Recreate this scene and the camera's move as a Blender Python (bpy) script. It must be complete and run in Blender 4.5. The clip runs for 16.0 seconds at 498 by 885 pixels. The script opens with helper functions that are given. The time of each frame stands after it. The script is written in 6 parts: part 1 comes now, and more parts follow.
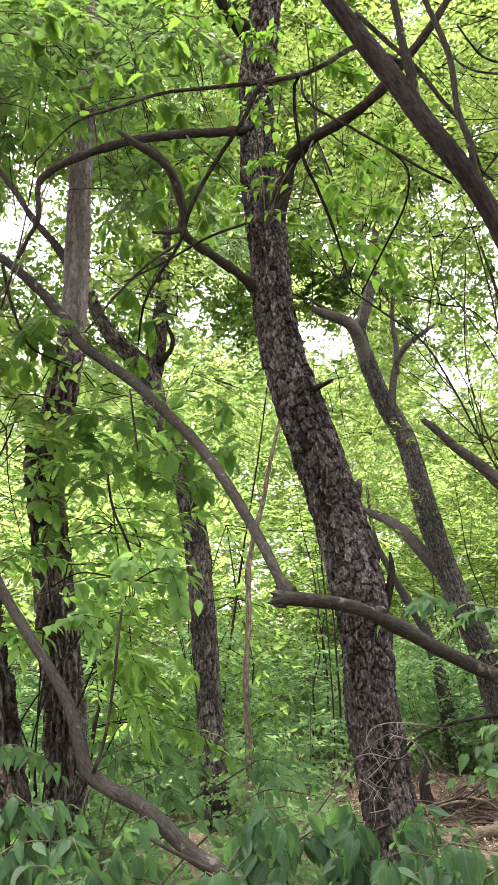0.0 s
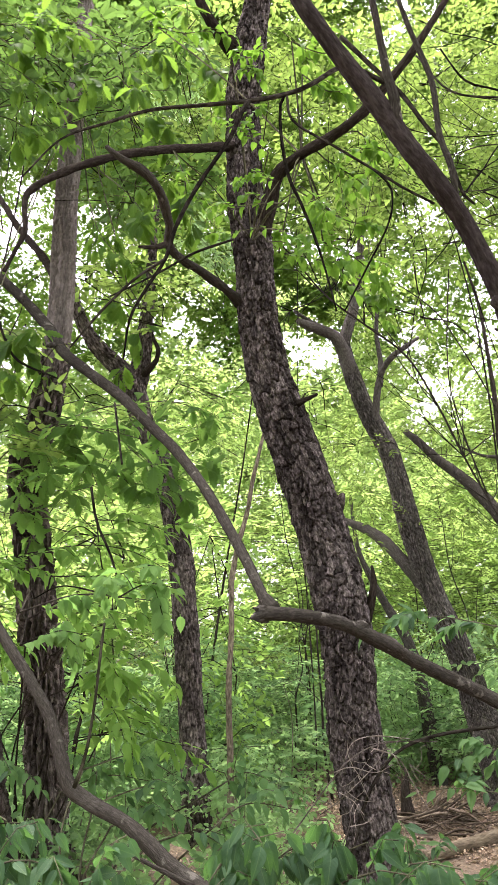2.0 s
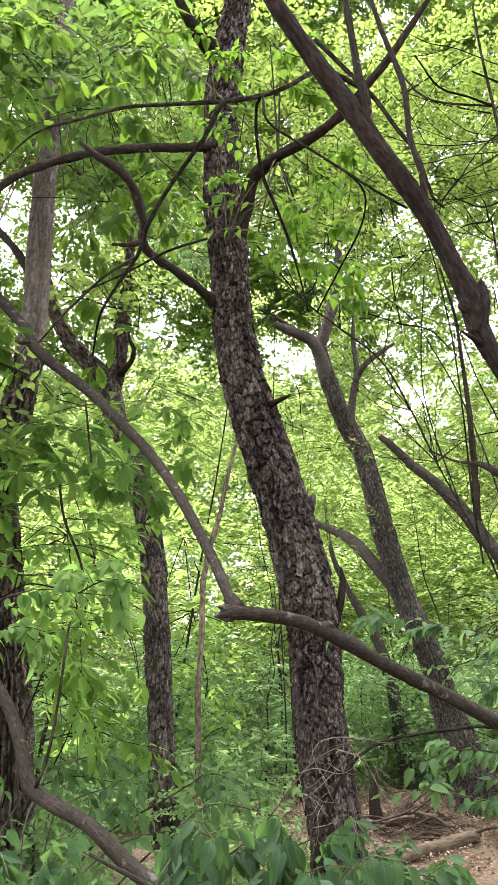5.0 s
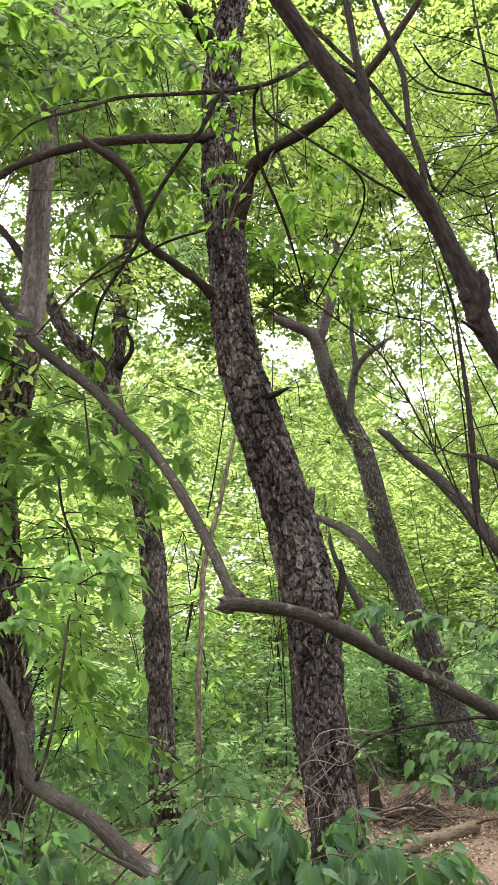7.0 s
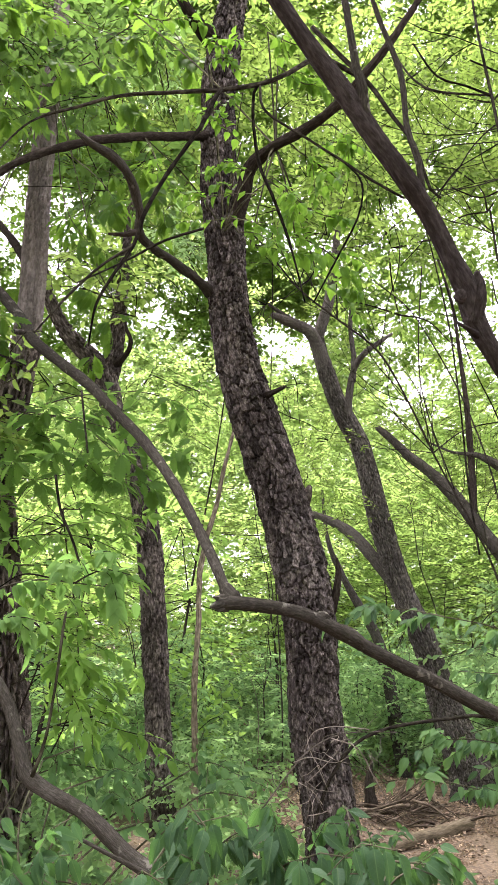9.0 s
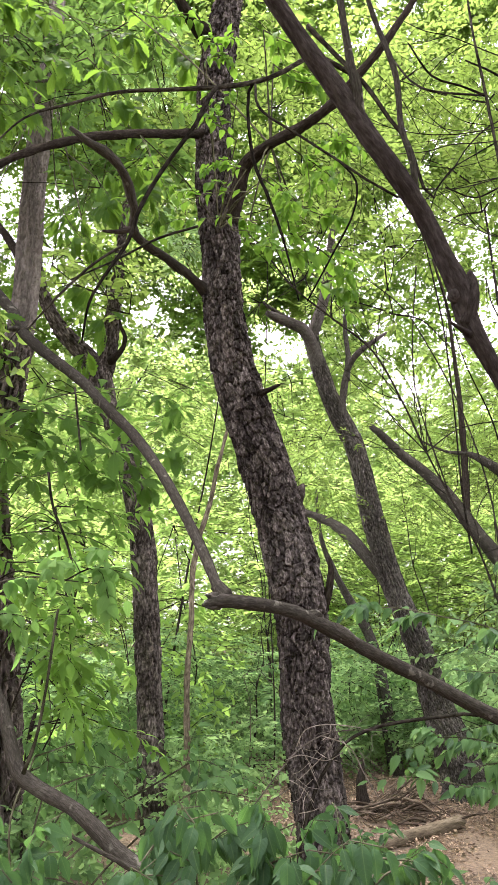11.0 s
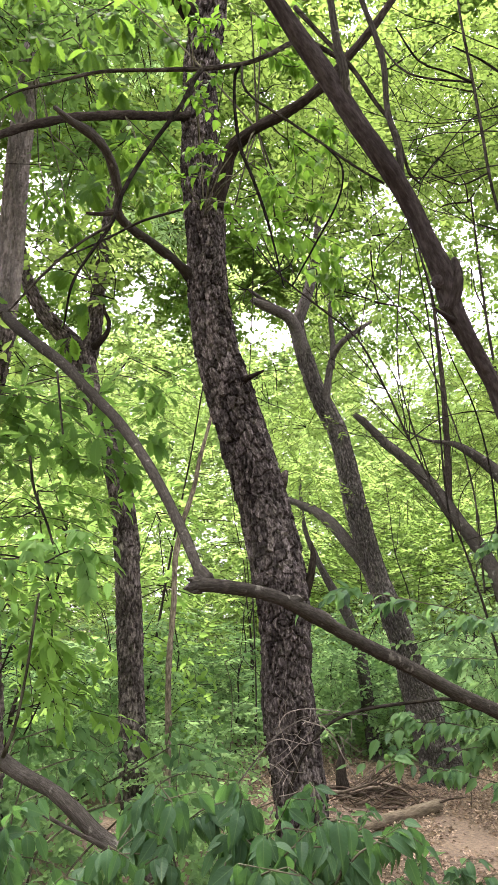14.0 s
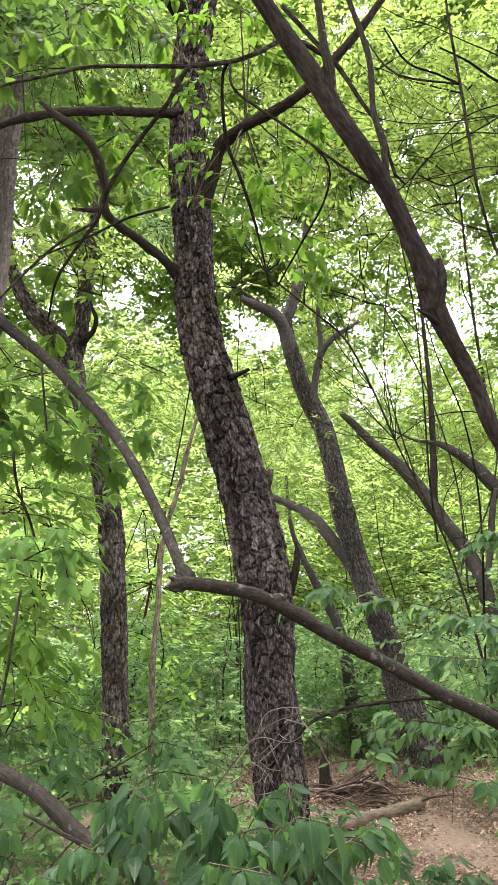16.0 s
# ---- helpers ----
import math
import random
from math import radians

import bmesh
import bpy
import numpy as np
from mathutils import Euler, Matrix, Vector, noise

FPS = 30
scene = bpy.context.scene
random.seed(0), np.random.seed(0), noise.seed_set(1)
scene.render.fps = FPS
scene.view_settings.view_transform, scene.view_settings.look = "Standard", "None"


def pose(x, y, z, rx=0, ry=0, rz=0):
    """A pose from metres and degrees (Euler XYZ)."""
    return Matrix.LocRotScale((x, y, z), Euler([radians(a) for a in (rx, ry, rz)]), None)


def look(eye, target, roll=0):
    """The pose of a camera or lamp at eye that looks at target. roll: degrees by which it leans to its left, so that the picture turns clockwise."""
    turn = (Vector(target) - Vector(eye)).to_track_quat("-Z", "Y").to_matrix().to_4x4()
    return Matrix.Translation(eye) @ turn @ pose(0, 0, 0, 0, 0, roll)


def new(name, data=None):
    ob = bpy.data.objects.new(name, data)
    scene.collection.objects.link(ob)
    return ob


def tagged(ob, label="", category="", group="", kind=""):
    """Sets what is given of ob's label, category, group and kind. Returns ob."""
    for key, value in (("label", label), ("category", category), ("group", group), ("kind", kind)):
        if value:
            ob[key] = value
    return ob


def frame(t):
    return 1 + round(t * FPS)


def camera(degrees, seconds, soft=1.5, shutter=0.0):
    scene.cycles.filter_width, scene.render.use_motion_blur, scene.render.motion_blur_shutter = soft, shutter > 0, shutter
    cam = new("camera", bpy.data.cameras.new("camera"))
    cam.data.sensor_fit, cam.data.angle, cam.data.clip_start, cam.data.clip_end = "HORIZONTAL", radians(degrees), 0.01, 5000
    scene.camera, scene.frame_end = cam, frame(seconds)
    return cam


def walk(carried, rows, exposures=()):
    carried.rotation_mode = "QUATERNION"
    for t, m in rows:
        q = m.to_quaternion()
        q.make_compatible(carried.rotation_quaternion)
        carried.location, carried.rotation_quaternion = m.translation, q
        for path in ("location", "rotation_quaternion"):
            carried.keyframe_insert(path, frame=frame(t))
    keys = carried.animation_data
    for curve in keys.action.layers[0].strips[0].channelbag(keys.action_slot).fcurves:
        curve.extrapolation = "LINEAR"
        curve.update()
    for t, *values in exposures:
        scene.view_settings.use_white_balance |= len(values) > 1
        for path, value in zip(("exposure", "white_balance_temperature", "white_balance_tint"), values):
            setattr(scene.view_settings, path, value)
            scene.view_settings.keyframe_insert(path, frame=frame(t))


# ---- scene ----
cam = camera(38.0, 16.0)
# seconds, eye, target, roll
PATH = [
    (0, (0.0128, -0.0037, 1.7505), (0.0083, 1.4438, 2.1442), -0),
    (0.5, (0.0338, -0.0150, 1.7640), (0.0338, 1.4318, 2.1615), 0),
    (1, (0.0248, -0.0195, 1.7715), (0.0345, 1.4250, 2.1735), -0),
    (1.5, (0.0203, -0.0270, 1.7723), (0.0390, 1.4167, 2.1787), -0.1),
    (2, (0.0173, -0.0390, 1.7738), (0.0442, 1.4040, 2.1840), 0.1),
    (2.5, (0.0315, -0.0420, 1.7872), (0.0630, 1.3995, 2.2005), 0.5),
    (3, (0.0405, -0.0338, 1.7692), (0.0878, 1.4062, 2.1870), 0.8),
    (3.5, (0.0330, -0.0488, 1.7692), (0.0930, 1.3890, 2.1930), 1),
    (4, (0.0465, -0.0330, 1.7557), (0.1117, 1.4040, 2.1787), 0.9),
    (6.5, (0.0698, -0.0277, 1.7475), (0.1402, 1.4138, 2.1585), 0.2),
    (7, (0.0630, -0.0150, 1.7415), (0.1357, 1.4265, 2.1503), 0.3),
    (7.5, (0.0585, -0.0270, 1.7505), (0.1312, 1.4145, 2.1585), 0.3),
    (8, (0.0540, -0.0353, 1.7527), (0.1297, 1.4062, 2.1585), 0.5),
    (8.5, (0.0668, -0.0315, 1.7535), (0.1410, 1.4115, 2.1562), 0.6),
    (11, (0.0803, -0.0338, 1.7527), (0.1665, 1.4100, 2.1495), 0.8),
    (11.5, (0.0743, -0.0360, 1.7535), (0.1650, 1.4078, 2.1495), 0.9),
    (12, (0.0863, -0.0218, 1.7190), (0.1800, 1.4227, 2.1128), 1),
    (12.5, (0.0975, -0.0240, 1.7363), (0.1958, 1.4205, 2.1263), 1),
    (13, (0.0833, -0.0323, 1.7407), (0.1890, 1.4145, 2.1233), 1),
    (13.5, (0.0922, -0.0330, 1.7437), (0.2040, 1.4145, 2.1218), 1.1),
    (14, (0.0892, -0.0248, 1.7370), (0.2078, 1.4227, 2.1120), 1),
    (14.5, (0.0945, -0.0218, 1.7430), (0.2175, 1.4250, 2.1187), 1.1),
    (15, (0.1095, -0.0203, 1.7392), (0.2348, 1.4265, 2.1135), 1.2),
    (15.5, (0.1102, -0.0225, 1.7370), (0.2423, 1.4250, 2.1090), 1.3),
    (16, (0.1117, -0.0270, 1.7407), (0.2535, 1.4190, 2.1120), 1.3),
]
walk(cam, [(t, look(eye, target, roll)) for t, eye, target, roll in PATH], exposures=[(0.0, 2.74), (16.0, 2.74)])

# ---- light: a bright overcast sky above the wood ----
world = bpy.data.worlds.new("overcast_sky")
scene.world = world
world.use_nodes = True
wn = world.node_tree.nodes
sky = wn.new("ShaderNodeTexSky")
sky.sky_type = "NISHITA"
sky.sun_disc = False
sky.sun_elevation = radians(73)
sky.sun_rotation = radians(-40)
sky.air_density = 0.8
sky.dust_density = 6.0
sky.ozone_density = 0.6
veil = wn.new("ShaderNodeMix")
veil.data_type = "RGBA"
veil.inputs["Factor"].default_value = 0.75
veil.inputs["B"].default_value = (9.15, 8.45, 9.15, 1)
world.node_tree.links.new(sky.outputs["Color"], veil.inputs["A"])
world.node_tree.links.new(veil.outputs["Result"], wn["Background"].inputs["Color"])
wn["Background"].inputs["Strength"].default_value = 0.12

sun_data = bpy.data.lights.new("sun", "SUN")
sun_data.energy = 1.5
sun_data.angle = radians(18)
sun_data.color = (1.0, 0.93, 0.88)
sun = new("sun", sun_data)
sun.matrix_world = look((-6, 7, 30), (0, 0, 0))


# ---- materials ----
def nodes_of(name):
    m = bpy.data.materials.new(name)
    m.use_nodes = True
    return m, m.node_tree.nodes, m.node_tree.links, m.node_tree.nodes["Principled BSDF"]


def ramp(nodes, stops):
    r = nodes.new("ShaderNodeValToRGB")
    while len(r.color_ramp.elements) < len(stops):
        r.color_ramp.elements.new(0.5)
    for e, (at, colour) in zip(r.color_ramp.elements, stops):
        e.position, e.color = at, (*colour, 1)
    return r


def leaf_material(name, dark, light, glow, through_light=0.5, rough=0.42, patch=0.9, crinkle=60, least=0.68):
    """A thin leaf: a waxy face over a translucent blade; tone varies leaf by leaf and in drifts."""
    m, n, l, p = nodes_of(name)
    geo, co = n.new("ShaderNodeNewGeometry"), n.new("ShaderNodeTexCoord")
    oi = n.new("ShaderNodeObjectInfo")
    big = n.new("ShaderNodeTexNoise")
    big.inputs["Scale"].default_value = patch
    big.inputs["Detail"].default_value = 3
    l.new(geo.outputs["Position"], big.inputs["Vector"])
    add = n.new("ShaderNodeMath")
    add.operation = "ADD"
    l.new(geo.outputs["Random Per Island"], add.inputs[0])
    l.new(oi.outputs["Random"], add.inputs[1])
    frac = n.new("ShaderNodeMath")
    frac.operation = "FRACT"
    l.new(add.outputs[0], frac.inputs[0])
    mix = n.new("ShaderNodeMath")
    mix.operation = "MULTIPLY_ADD"
    mix.inputs[1].default_value = 0.42
    l.new(frac.outputs[0], mix.inputs[0])
    half = n.new("ShaderNodeMath")
    half.operation = "MULTIPLY_ADD"
    half.inputs[1].default_value = 0.95
    half.inputs[2].default_value = -0.18
    l.new(big.outputs["Fac"], half.inputs[0])
    l.new(half.outputs[0], mix.inputs[2])
    r = ramp(n, [(0.2, dark), (0.55, tuple((a + b) / 2 for a, b in zip(dark, light))), (0.8, light)])
    l.new(mix.outputs[0], r.inputs["Fac"])
    fine = n.new("ShaderNodeTexNoise")
    fine.inputs["Scale"].default_value = crinkle
    l.new(co.outputs["Object"], fine.inputs["Vector"])
    bump = n.new("ShaderNodeBump")
    bump.inputs["Strength"].default_value = 0.2
    bump.inputs["Distance"].default_value = 0.004
    l.new(fine.outputs["Fac"], bump.inputs["Height"])
    l.new(bump.outputs["Normal"], p.inputs["Normal"])
    l.new(r.outputs["Color"], p.inputs["Base Color"])
    p.inputs["Roughness"].default_value = rough
    p.inputs["Specular IOR Level"].default_value = 0.02
    g2 = ramp(n, [(0.2, tuple(least * c for c in glow)), (0.8, glow)])
    l.new(mix.outputs[0], g2.inputs["Fac"])
    tr = n.new("ShaderNodeBsdfTranslucent")
    l.new(g2.outputs["Color"], tr.inputs["Color"])
    ms = n.new("ShaderNodeMixShader")
    ms.inputs["Fac"].default_value = through_light
    l.new(p.outputs["BSDF"], ms.inputs[1])
    l.new(tr.outputs["BSDF"], ms.inputs[2])
    l.new(ms.outputs["Shader"], n["Material Output"].inputs["Surface"])
    return m


def bark_material(name, deep, mid, pale, scale=14.0, stretch=0.25, bump=0.6, lichen=None, rough=0.9, uneven=0.5, plates=False):
    """Furrowed bark: grain drawn out along the stem, cracks, blotches and a little lichen."""
    m, n, l, p = nodes_of(name)
    co, mp = n.new("ShaderNodeAttribute"), n.new("ShaderNodeMapping")
    co.attribute_name = "grain"
    mp.inputs["Scale"].default_value = (1, 1, stretch)
    l.new(co.outputs["Vector"], mp.inputs["Vector"])
    grain = n.new("ShaderNodeTexNoise")
    grain.inputs["Scale"].default_value = scale
    grain.inputs["Detail"].default_value = 7
    grain.inputs["Roughness"].default_value = 0.68
    l.new(mp.outputs["Vector"], grain.inputs["Vector"])
    blot = n.new("ShaderNodeTexNoise")
    blot.inputs["Scale"].default_value = 2.3
    blot.inputs["Detail"].default_value = 4
    l.new(co.outputs["Vector"], blot.inputs["Vector"])
    fac = n.new("ShaderNodeMath")
    fac.operation = "MULTIPLY_ADD"
    fac.inputs[1].default_value = 0.75
    l.new(grain.outputs["Fac"], fac.inputs[0])
    b2 = n.new("ShaderNodeMath")
    b2.operation = "MULTIPLY"
    b2.inputs[1].default_value = 0.25
    l.new(blot.outputs["Fac"], b2.inputs[0])
    l.new(b2.outputs[0], fac.inputs[2])
    r = ramp(n, [(0.4, deep), (0.5, mid), (0.6, pale)])
    l.new(fac.outputs[0], r.inputs["Fac"])
    colour = r.outputs["Color"]
    oi, geo = n.new("ShaderNodeObjectInfo"), n.new("ShaderNodeNewGeometry")
    s = n.new("ShaderNodeMath")
    s.operation = "ADD"
    l.new(oi.outputs["Random"], s.inputs[0])
    l.new(geo.outputs["Random Per Island"], s.inputs[1])
    f = n.new("ShaderNodeMath")
    f.operation = "FRACT"
    l.new(s.outputs[0], f.inputs[0])
    mr = n.new("ShaderNodeMapRange")
    mr.inputs["To Min"].default_value = 1 - uneven
    mr.inputs["To Max"].default_value = 1 + uneven
    l.new(f.outputs[0], mr.inputs["Value"])
    if plates:
        tone = n.new("ShaderNodeAttribute")
        tone.attribute_name = "tone"
        l.new(tone.outputs["Fac"], mr.inputs["Value"])
        mr.inputs["From Min"].default_value, mr.inputs["From Max"].default_value = 0.15, 0.85
    hsv = n.new("ShaderNodeHueSaturation")
    l.new(colour, hsv.inputs["Color"])
    l.new(mr.outputs["Result"], hsv.inputs["Value"])
    colour = hsv.outputs["Color"]
    if lichen:
        spots = n.new("ShaderNodeTexNoise")
        spots.inputs["Scale"].default_value = 17
        spots.inputs["Detail"].default_value = 5
        l.new(co.outputs["Vector"], spots.inputs["Vector"])
        cut = ramp(n, [(0.62, (0, 0, 0)), (0.68, (0.6, 0.6, 0.6))])
        l.new(spots.outputs["Fac"], cut.inputs["Fac"])
        mx = n.new("ShaderNodeMix")
        mx.data_type = "RGBA"
        l.new(cut.outputs["Color"], mx.inputs["Factor"])
        l.new(colour, mx.inputs["A"])
        mx.inputs["B"].default_value = (*lichen, 1)
        colour = mx.outputs["Result"]
    l.new(colour, p.inputs["Base Color"])
    bp = n.new("ShaderNodeBump")
    bp.inputs["Strength"].default_value = bump
    bp.inputs["Distance"].default_value = 0.02
    l.new(grain.outputs["Fac"], bp.inputs["Height"])
    l.new(bp.outputs["Normal"], p.inputs["Normal"])
    p.inputs["Roughness"].default_value = rough
    p.inputs["Specular IOR Level"].default_value = 0.0
    return m


pine_core = bark_material("dark_scaly_bark", (0.012, 0.0098, 0.009), (0.035, 0.029, 0.0265), (0.09, 0.076, 0.071), 70, 0.5, 0.9)
pine_plate = bark_material("pine_bark_plate", (0.017, 0.014, 0.0135), (0.042, 0.0353, 0.0342), (0.115, 0.101, 0.0985), 85, 0.4, 0.6, uneven=0.62, plates=True)
flake_bark = bark_material("loose_bark_flake", (0.03, 0.0253, 0.024), (0.056, 0.047, 0.045), (0.115, 0.101, 0.098), 130, 0.4, 0.7, uneven=0.6)
fork_plate = bark_material("forked_pine_plate", (0.018, 0.0148, 0.0139), (0.056, 0.0467, 0.0437), (0.15, 0.129, 0.122), 55, 0.35, 0.8, uneven=0.4, plates=True)
ridge_plate = bark_material("furrowed_bark_ridge", (0.016, 0.013, 0.0118), (0.047, 0.0383, 0.0353), (0.14, 0.117, 0.109), 60, 0.12, 0.9, uneven=0.4, plates=True)
oak_plate = bark_material("oak_bark_ridge", (0.028, 0.0248, 0.0234), (0.068, 0.061, 0.0574), (0.16, 0.1455, 0.1375), 75, 0.35, 0.7, uneven=0.3, plates=True)
locust_bark = bark_material("furrowed_bark", (0.006, 0.005, 0.004), (0.014, 0.011, 0.009), (0.035, 0.028, 0.024), 55, 0.14, 1.0)
oak_bark = bark_material("grey_oak_bark", (0.036, 0.032, 0.0297), (0.06, 0.0536, 0.05), (0.1, 0.0908, 0.0855), 80, 0.4, 0.8, uneven=0.2)
limb_bark = bark_material("smooth_limb_bark", (0.025, 0.022, 0.0193), (0.039, 0.0348, 0.0305), (0.06, 0.0545, 0.0485), 150, 0.2, 0.6, lichen=(0.16, 0.15, 0.134), uneven=0.1)
dark_limb = bark_material("dark_limb_bark", (0.015, 0.0122, 0.0105), (0.024, 0.0195, 0.0168), (0.043, 0.0358, 0.0312), 90, 0.3, 0.6, uneven=0.15)
twig_bark = bark_material("dark_twig_bark", (0.008, 0.007, 0.006), (0.02, 0.0175, 0.0145), (0.045, 0.04, 0.033), 60, 0.4, 0.4)
dead_wood = bark_material("dead_wood", (0.085, 0.068, 0.05), (0.14, 0.113, 0.084), (0.2, 0.167, 0.128), 60, 0.15, 0.6)
grey_twig = bark_material("dry_grey_twig", (0.07, 0.0585, 0.051), (0.13, 0.112, 0.099), (0.21, 0.184, 0.166), 40, 0.4, 0.2)
green_twig = bark_material("olive_twig_bark", (0.03, 0.028, 0.018), (0.06, 0.057, 0.038), (0.11, 0.105, 0.075), 40, 0.4, 0.2)
near_bark = bark_material("dark_smooth_limb_bark", (0.018, 0.0147, 0.0143), (0.03, 0.025, 0.0245), (0.05, 0.0425, 0.0418), 70, 0.3, 0.5, uneven=0.1)
# flaking upper bark, its colour lightened in place of skylight
upper_bark = bark_material("skylit_flaking_bark", (0.082, 0.07, 0.065), (0.118, 0.102, 0.0955), (0.165, 0.145, 0.137), 60, 0.25, 0.6, uneven=0.3, plates=True)
stalk_brown = bark_material("dead_stalk", (0.03, 0.022, 0.017), (0.07, 0.054, 0.043), (0.135, 0.11, 0.09), 40, 0.3, 0.3)
pale_bark = bark_material("pale_sapling_bark", (0.06, 0.048, 0.036), (0.13, 0.108, 0.083), (0.24, 0.2, 0.155), 60, 0.3, 0.4)

leaf_canopy = leaf_material("canopy_leaf", (0.024, 0.05, 0.012), (0.086, 0.133, 0.034), (0.37, 0.53, 0.115), 0.5)
# leaf_far's paleness stands in for hazy bright distance; leaf_high darkened against the sky
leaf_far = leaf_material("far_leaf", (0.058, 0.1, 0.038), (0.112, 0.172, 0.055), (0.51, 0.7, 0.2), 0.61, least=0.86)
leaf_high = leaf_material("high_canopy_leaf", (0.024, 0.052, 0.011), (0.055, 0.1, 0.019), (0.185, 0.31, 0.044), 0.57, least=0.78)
leaf_young = leaf_material("young_tree_leaf", (0.065, 0.12, 0.03), (0.165, 0.24, 0.07), (0.54, 0.82, 0.2), 0.57, 0.5)
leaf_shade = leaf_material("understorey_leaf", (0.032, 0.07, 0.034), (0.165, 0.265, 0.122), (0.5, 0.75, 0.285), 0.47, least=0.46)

leaf_oak = leaf_material("large_tree_leaf", (0.026, 0.057, 0.02), (0.066, 0.115, 0.037), (0.19, 0.33, 0.07), 0.42, 0.5)


# ---- mesh tools ----
def np_mesh(name, verts, faces, grain=None, smooth=False):
    """A mesh from arrays: verts (n, 3) and faces of one size (m, k)."""
    verts, faces = np.asarray(verts, np.float32), np.asarray(faces, np.int32)
    me = bpy.data.meshes.new(name)
    m, k = faces.shape
    me.vertices.add(len(verts))
    me.vertices.foreach_set("co", verts.ravel())
    me.loops.add(m * k)
    me.loops.foreach_set("vertex_index", faces.ravel())
    me.polygons.add(m)
    me.polygons.foreach_set("loop_start", np.arange(0, m * k, k, dtype=np.int32))
    me.polygons.foreach_set("use_smooth", np.full(m, smooth, dtype=bool))
    me.update(calc_edges=True)
    if grain is not None:
        me.attributes.new("grain", "FLOAT_VECTOR", "POINT").data.foreach_set("vector", np.asarray(grain, np.float32).ravel())
    return me


def thing(name, label, category, at=(0, 0, 0), group="", kind=""):
    ob = new(name)
    ob.location = at
    ob.empty_display_size = 0.1
    return tagged(ob, label, category, group, kind)


def part_of(parent, name, me, material, label="", kind=""):
    """One mesh object under a thing or part; me is built in world metres and shifted to the thing's base."""
    if material and not me.materials:
        me.materials.append(material)
    ob = new(name, me)
    if parent:
        root = parent
        base = Vector(root.location)
        while root.parent:
            root = root.parent
            base += Vector(root.location)
        me.transform(Matrix.Translation(-base))
        ob.parent = parent
    return tagged(ob, label, "", "", kind)


def spline(points, step):
    """Catmull-Rom through (x, y, z, r) points, about one ring each step metres."""
    p = np.array(points, float)
    if len(p) < 3:
        n = max(2, int(np.linalg.norm(p[-1, :3] - p[0, :3]) / step))
        return p[0] + (p[-1] - p[0]) * np.linspace(0, 1, n + 1)[:, None]
    q = np.vstack([2 * p[0] - p[1], p, 2 * p[-1] - p[-2]])
    out = []
    for i in range(1, len(q) - 2):
        n = max(1, int(np.linalg.norm(q[i + 1, :3] - q[i, :3]) / step))
        t = np.linspace(0, 1, n, endpoint=False)[:, None]
        a, b, c, d = q[i - 1], q[i], q[i + 1], q[i + 2]
        out.append(0.5 * (2 * b + (c - a) * t + (2 * a - 5 * b + 4 * c - d) * t ** 2 + (3 * b - a - 3 * c + d) * t ** 3))
    out.append(p[-1:])
    return np.vstack(out)


def frames(path):
    """Tangent and two normals along a path, carried without twist."""
    tan = np.gradient(path, axis=0)
    tan /= np.linalg.norm(tan, axis=1)[:, None] + 1e-9
    side = np.zeros_like(tan)
    s = np.cross(tan[0], (0.0, 1.0, 0.05))
    for i, t in enumerate(tan):
        s = s - t * (s @ t)
        s /= np.linalg.norm(s) + 1e-9
        side[i] = s
    return tan, side, np.cross(tan, side)


def tube_arrays(points, sides=8, step=0.05, rough=0.06, seed=0, cap=True):
    """A tapering limb with bumps."""
    path = spline(points, step)
    xyz, rad = path[:, :3], np.maximum(path[:, 3], 0.0008)
    tan, a, b = frames(xyz)
    rng = np.random.default_rng(seed)
    n = len(xyz)
    ang = np.linspace(0, 2 * np.pi, sides, endpoint=False)
    along = np.concatenate([[0], np.cumsum(np.linalg.norm(np.diff(xyz, axis=0), axis=1))])
    wob = np.ones((n, sides))
    if rough:
        for k in range(1, 5):
            ph, fr = rng.uniform(0, 6.28, 2), rng.uniform(3, 14) / max(rad.mean() * 14, 0.12)
            wob += rough * 0.5 * np.sin(along[:, None] * fr + ph[0] + np.sin(k * ang + ph[1]) * 2.2)
        wob += rough * 0.35 * rng.standard_normal((n, sides))
    ring = xyz[:, None, :] + (rad[:, None] * wob)[:, :, None] * (
        np.cos(ang)[None, :, None] * a[:, None, :] + np.sin(ang)[None, :, None] * b[:, None, :])
    verts = ring.reshape(-1, 3)
    shift = rng.uniform(0, 9, 3)
    grain = np.stack([np.cos(ang)[None, :] * rad[:, None], np.sin(ang)[None, :] * rad[:, None], np.repeat(along[:, None], sides, 1)], -1).reshape(-1, 3) + shift
    i = np.arange(n - 1)[:, None] * sides
    j = np.arange(sides)[None, :]
    k = (j + 1) % sides
    faces = np.stack([i + j, i + k, i + sides + k, i + sides + j], -1).reshape(-1, 4)
    if cap:
        tip = len(verts)
        verts = np.vstack([verts, xyz[-1] + tan[-1] * rad[-1] * 0.5, xyz[0] - tan[0] * rad[0] * 0.3])
        grain = np.vstack([grain, shift + (0, 0, along[-1]), shift])
        last = (n - 1) * sides
        jj = np.arange(0, sides, 2)
        c1 = np.stack([last + jj, last + (jj + 1) % sides, last + (jj + 2) % sides, np.full_like(jj, tip)], -1)
        c0 = np.stack([(jj + 2) % sides, (jj + 1) % sides, jj, np.full_like(jj, tip + 1)], -1)
        faces = np.vstack([faces, c1, c0])
    return verts, faces, grain


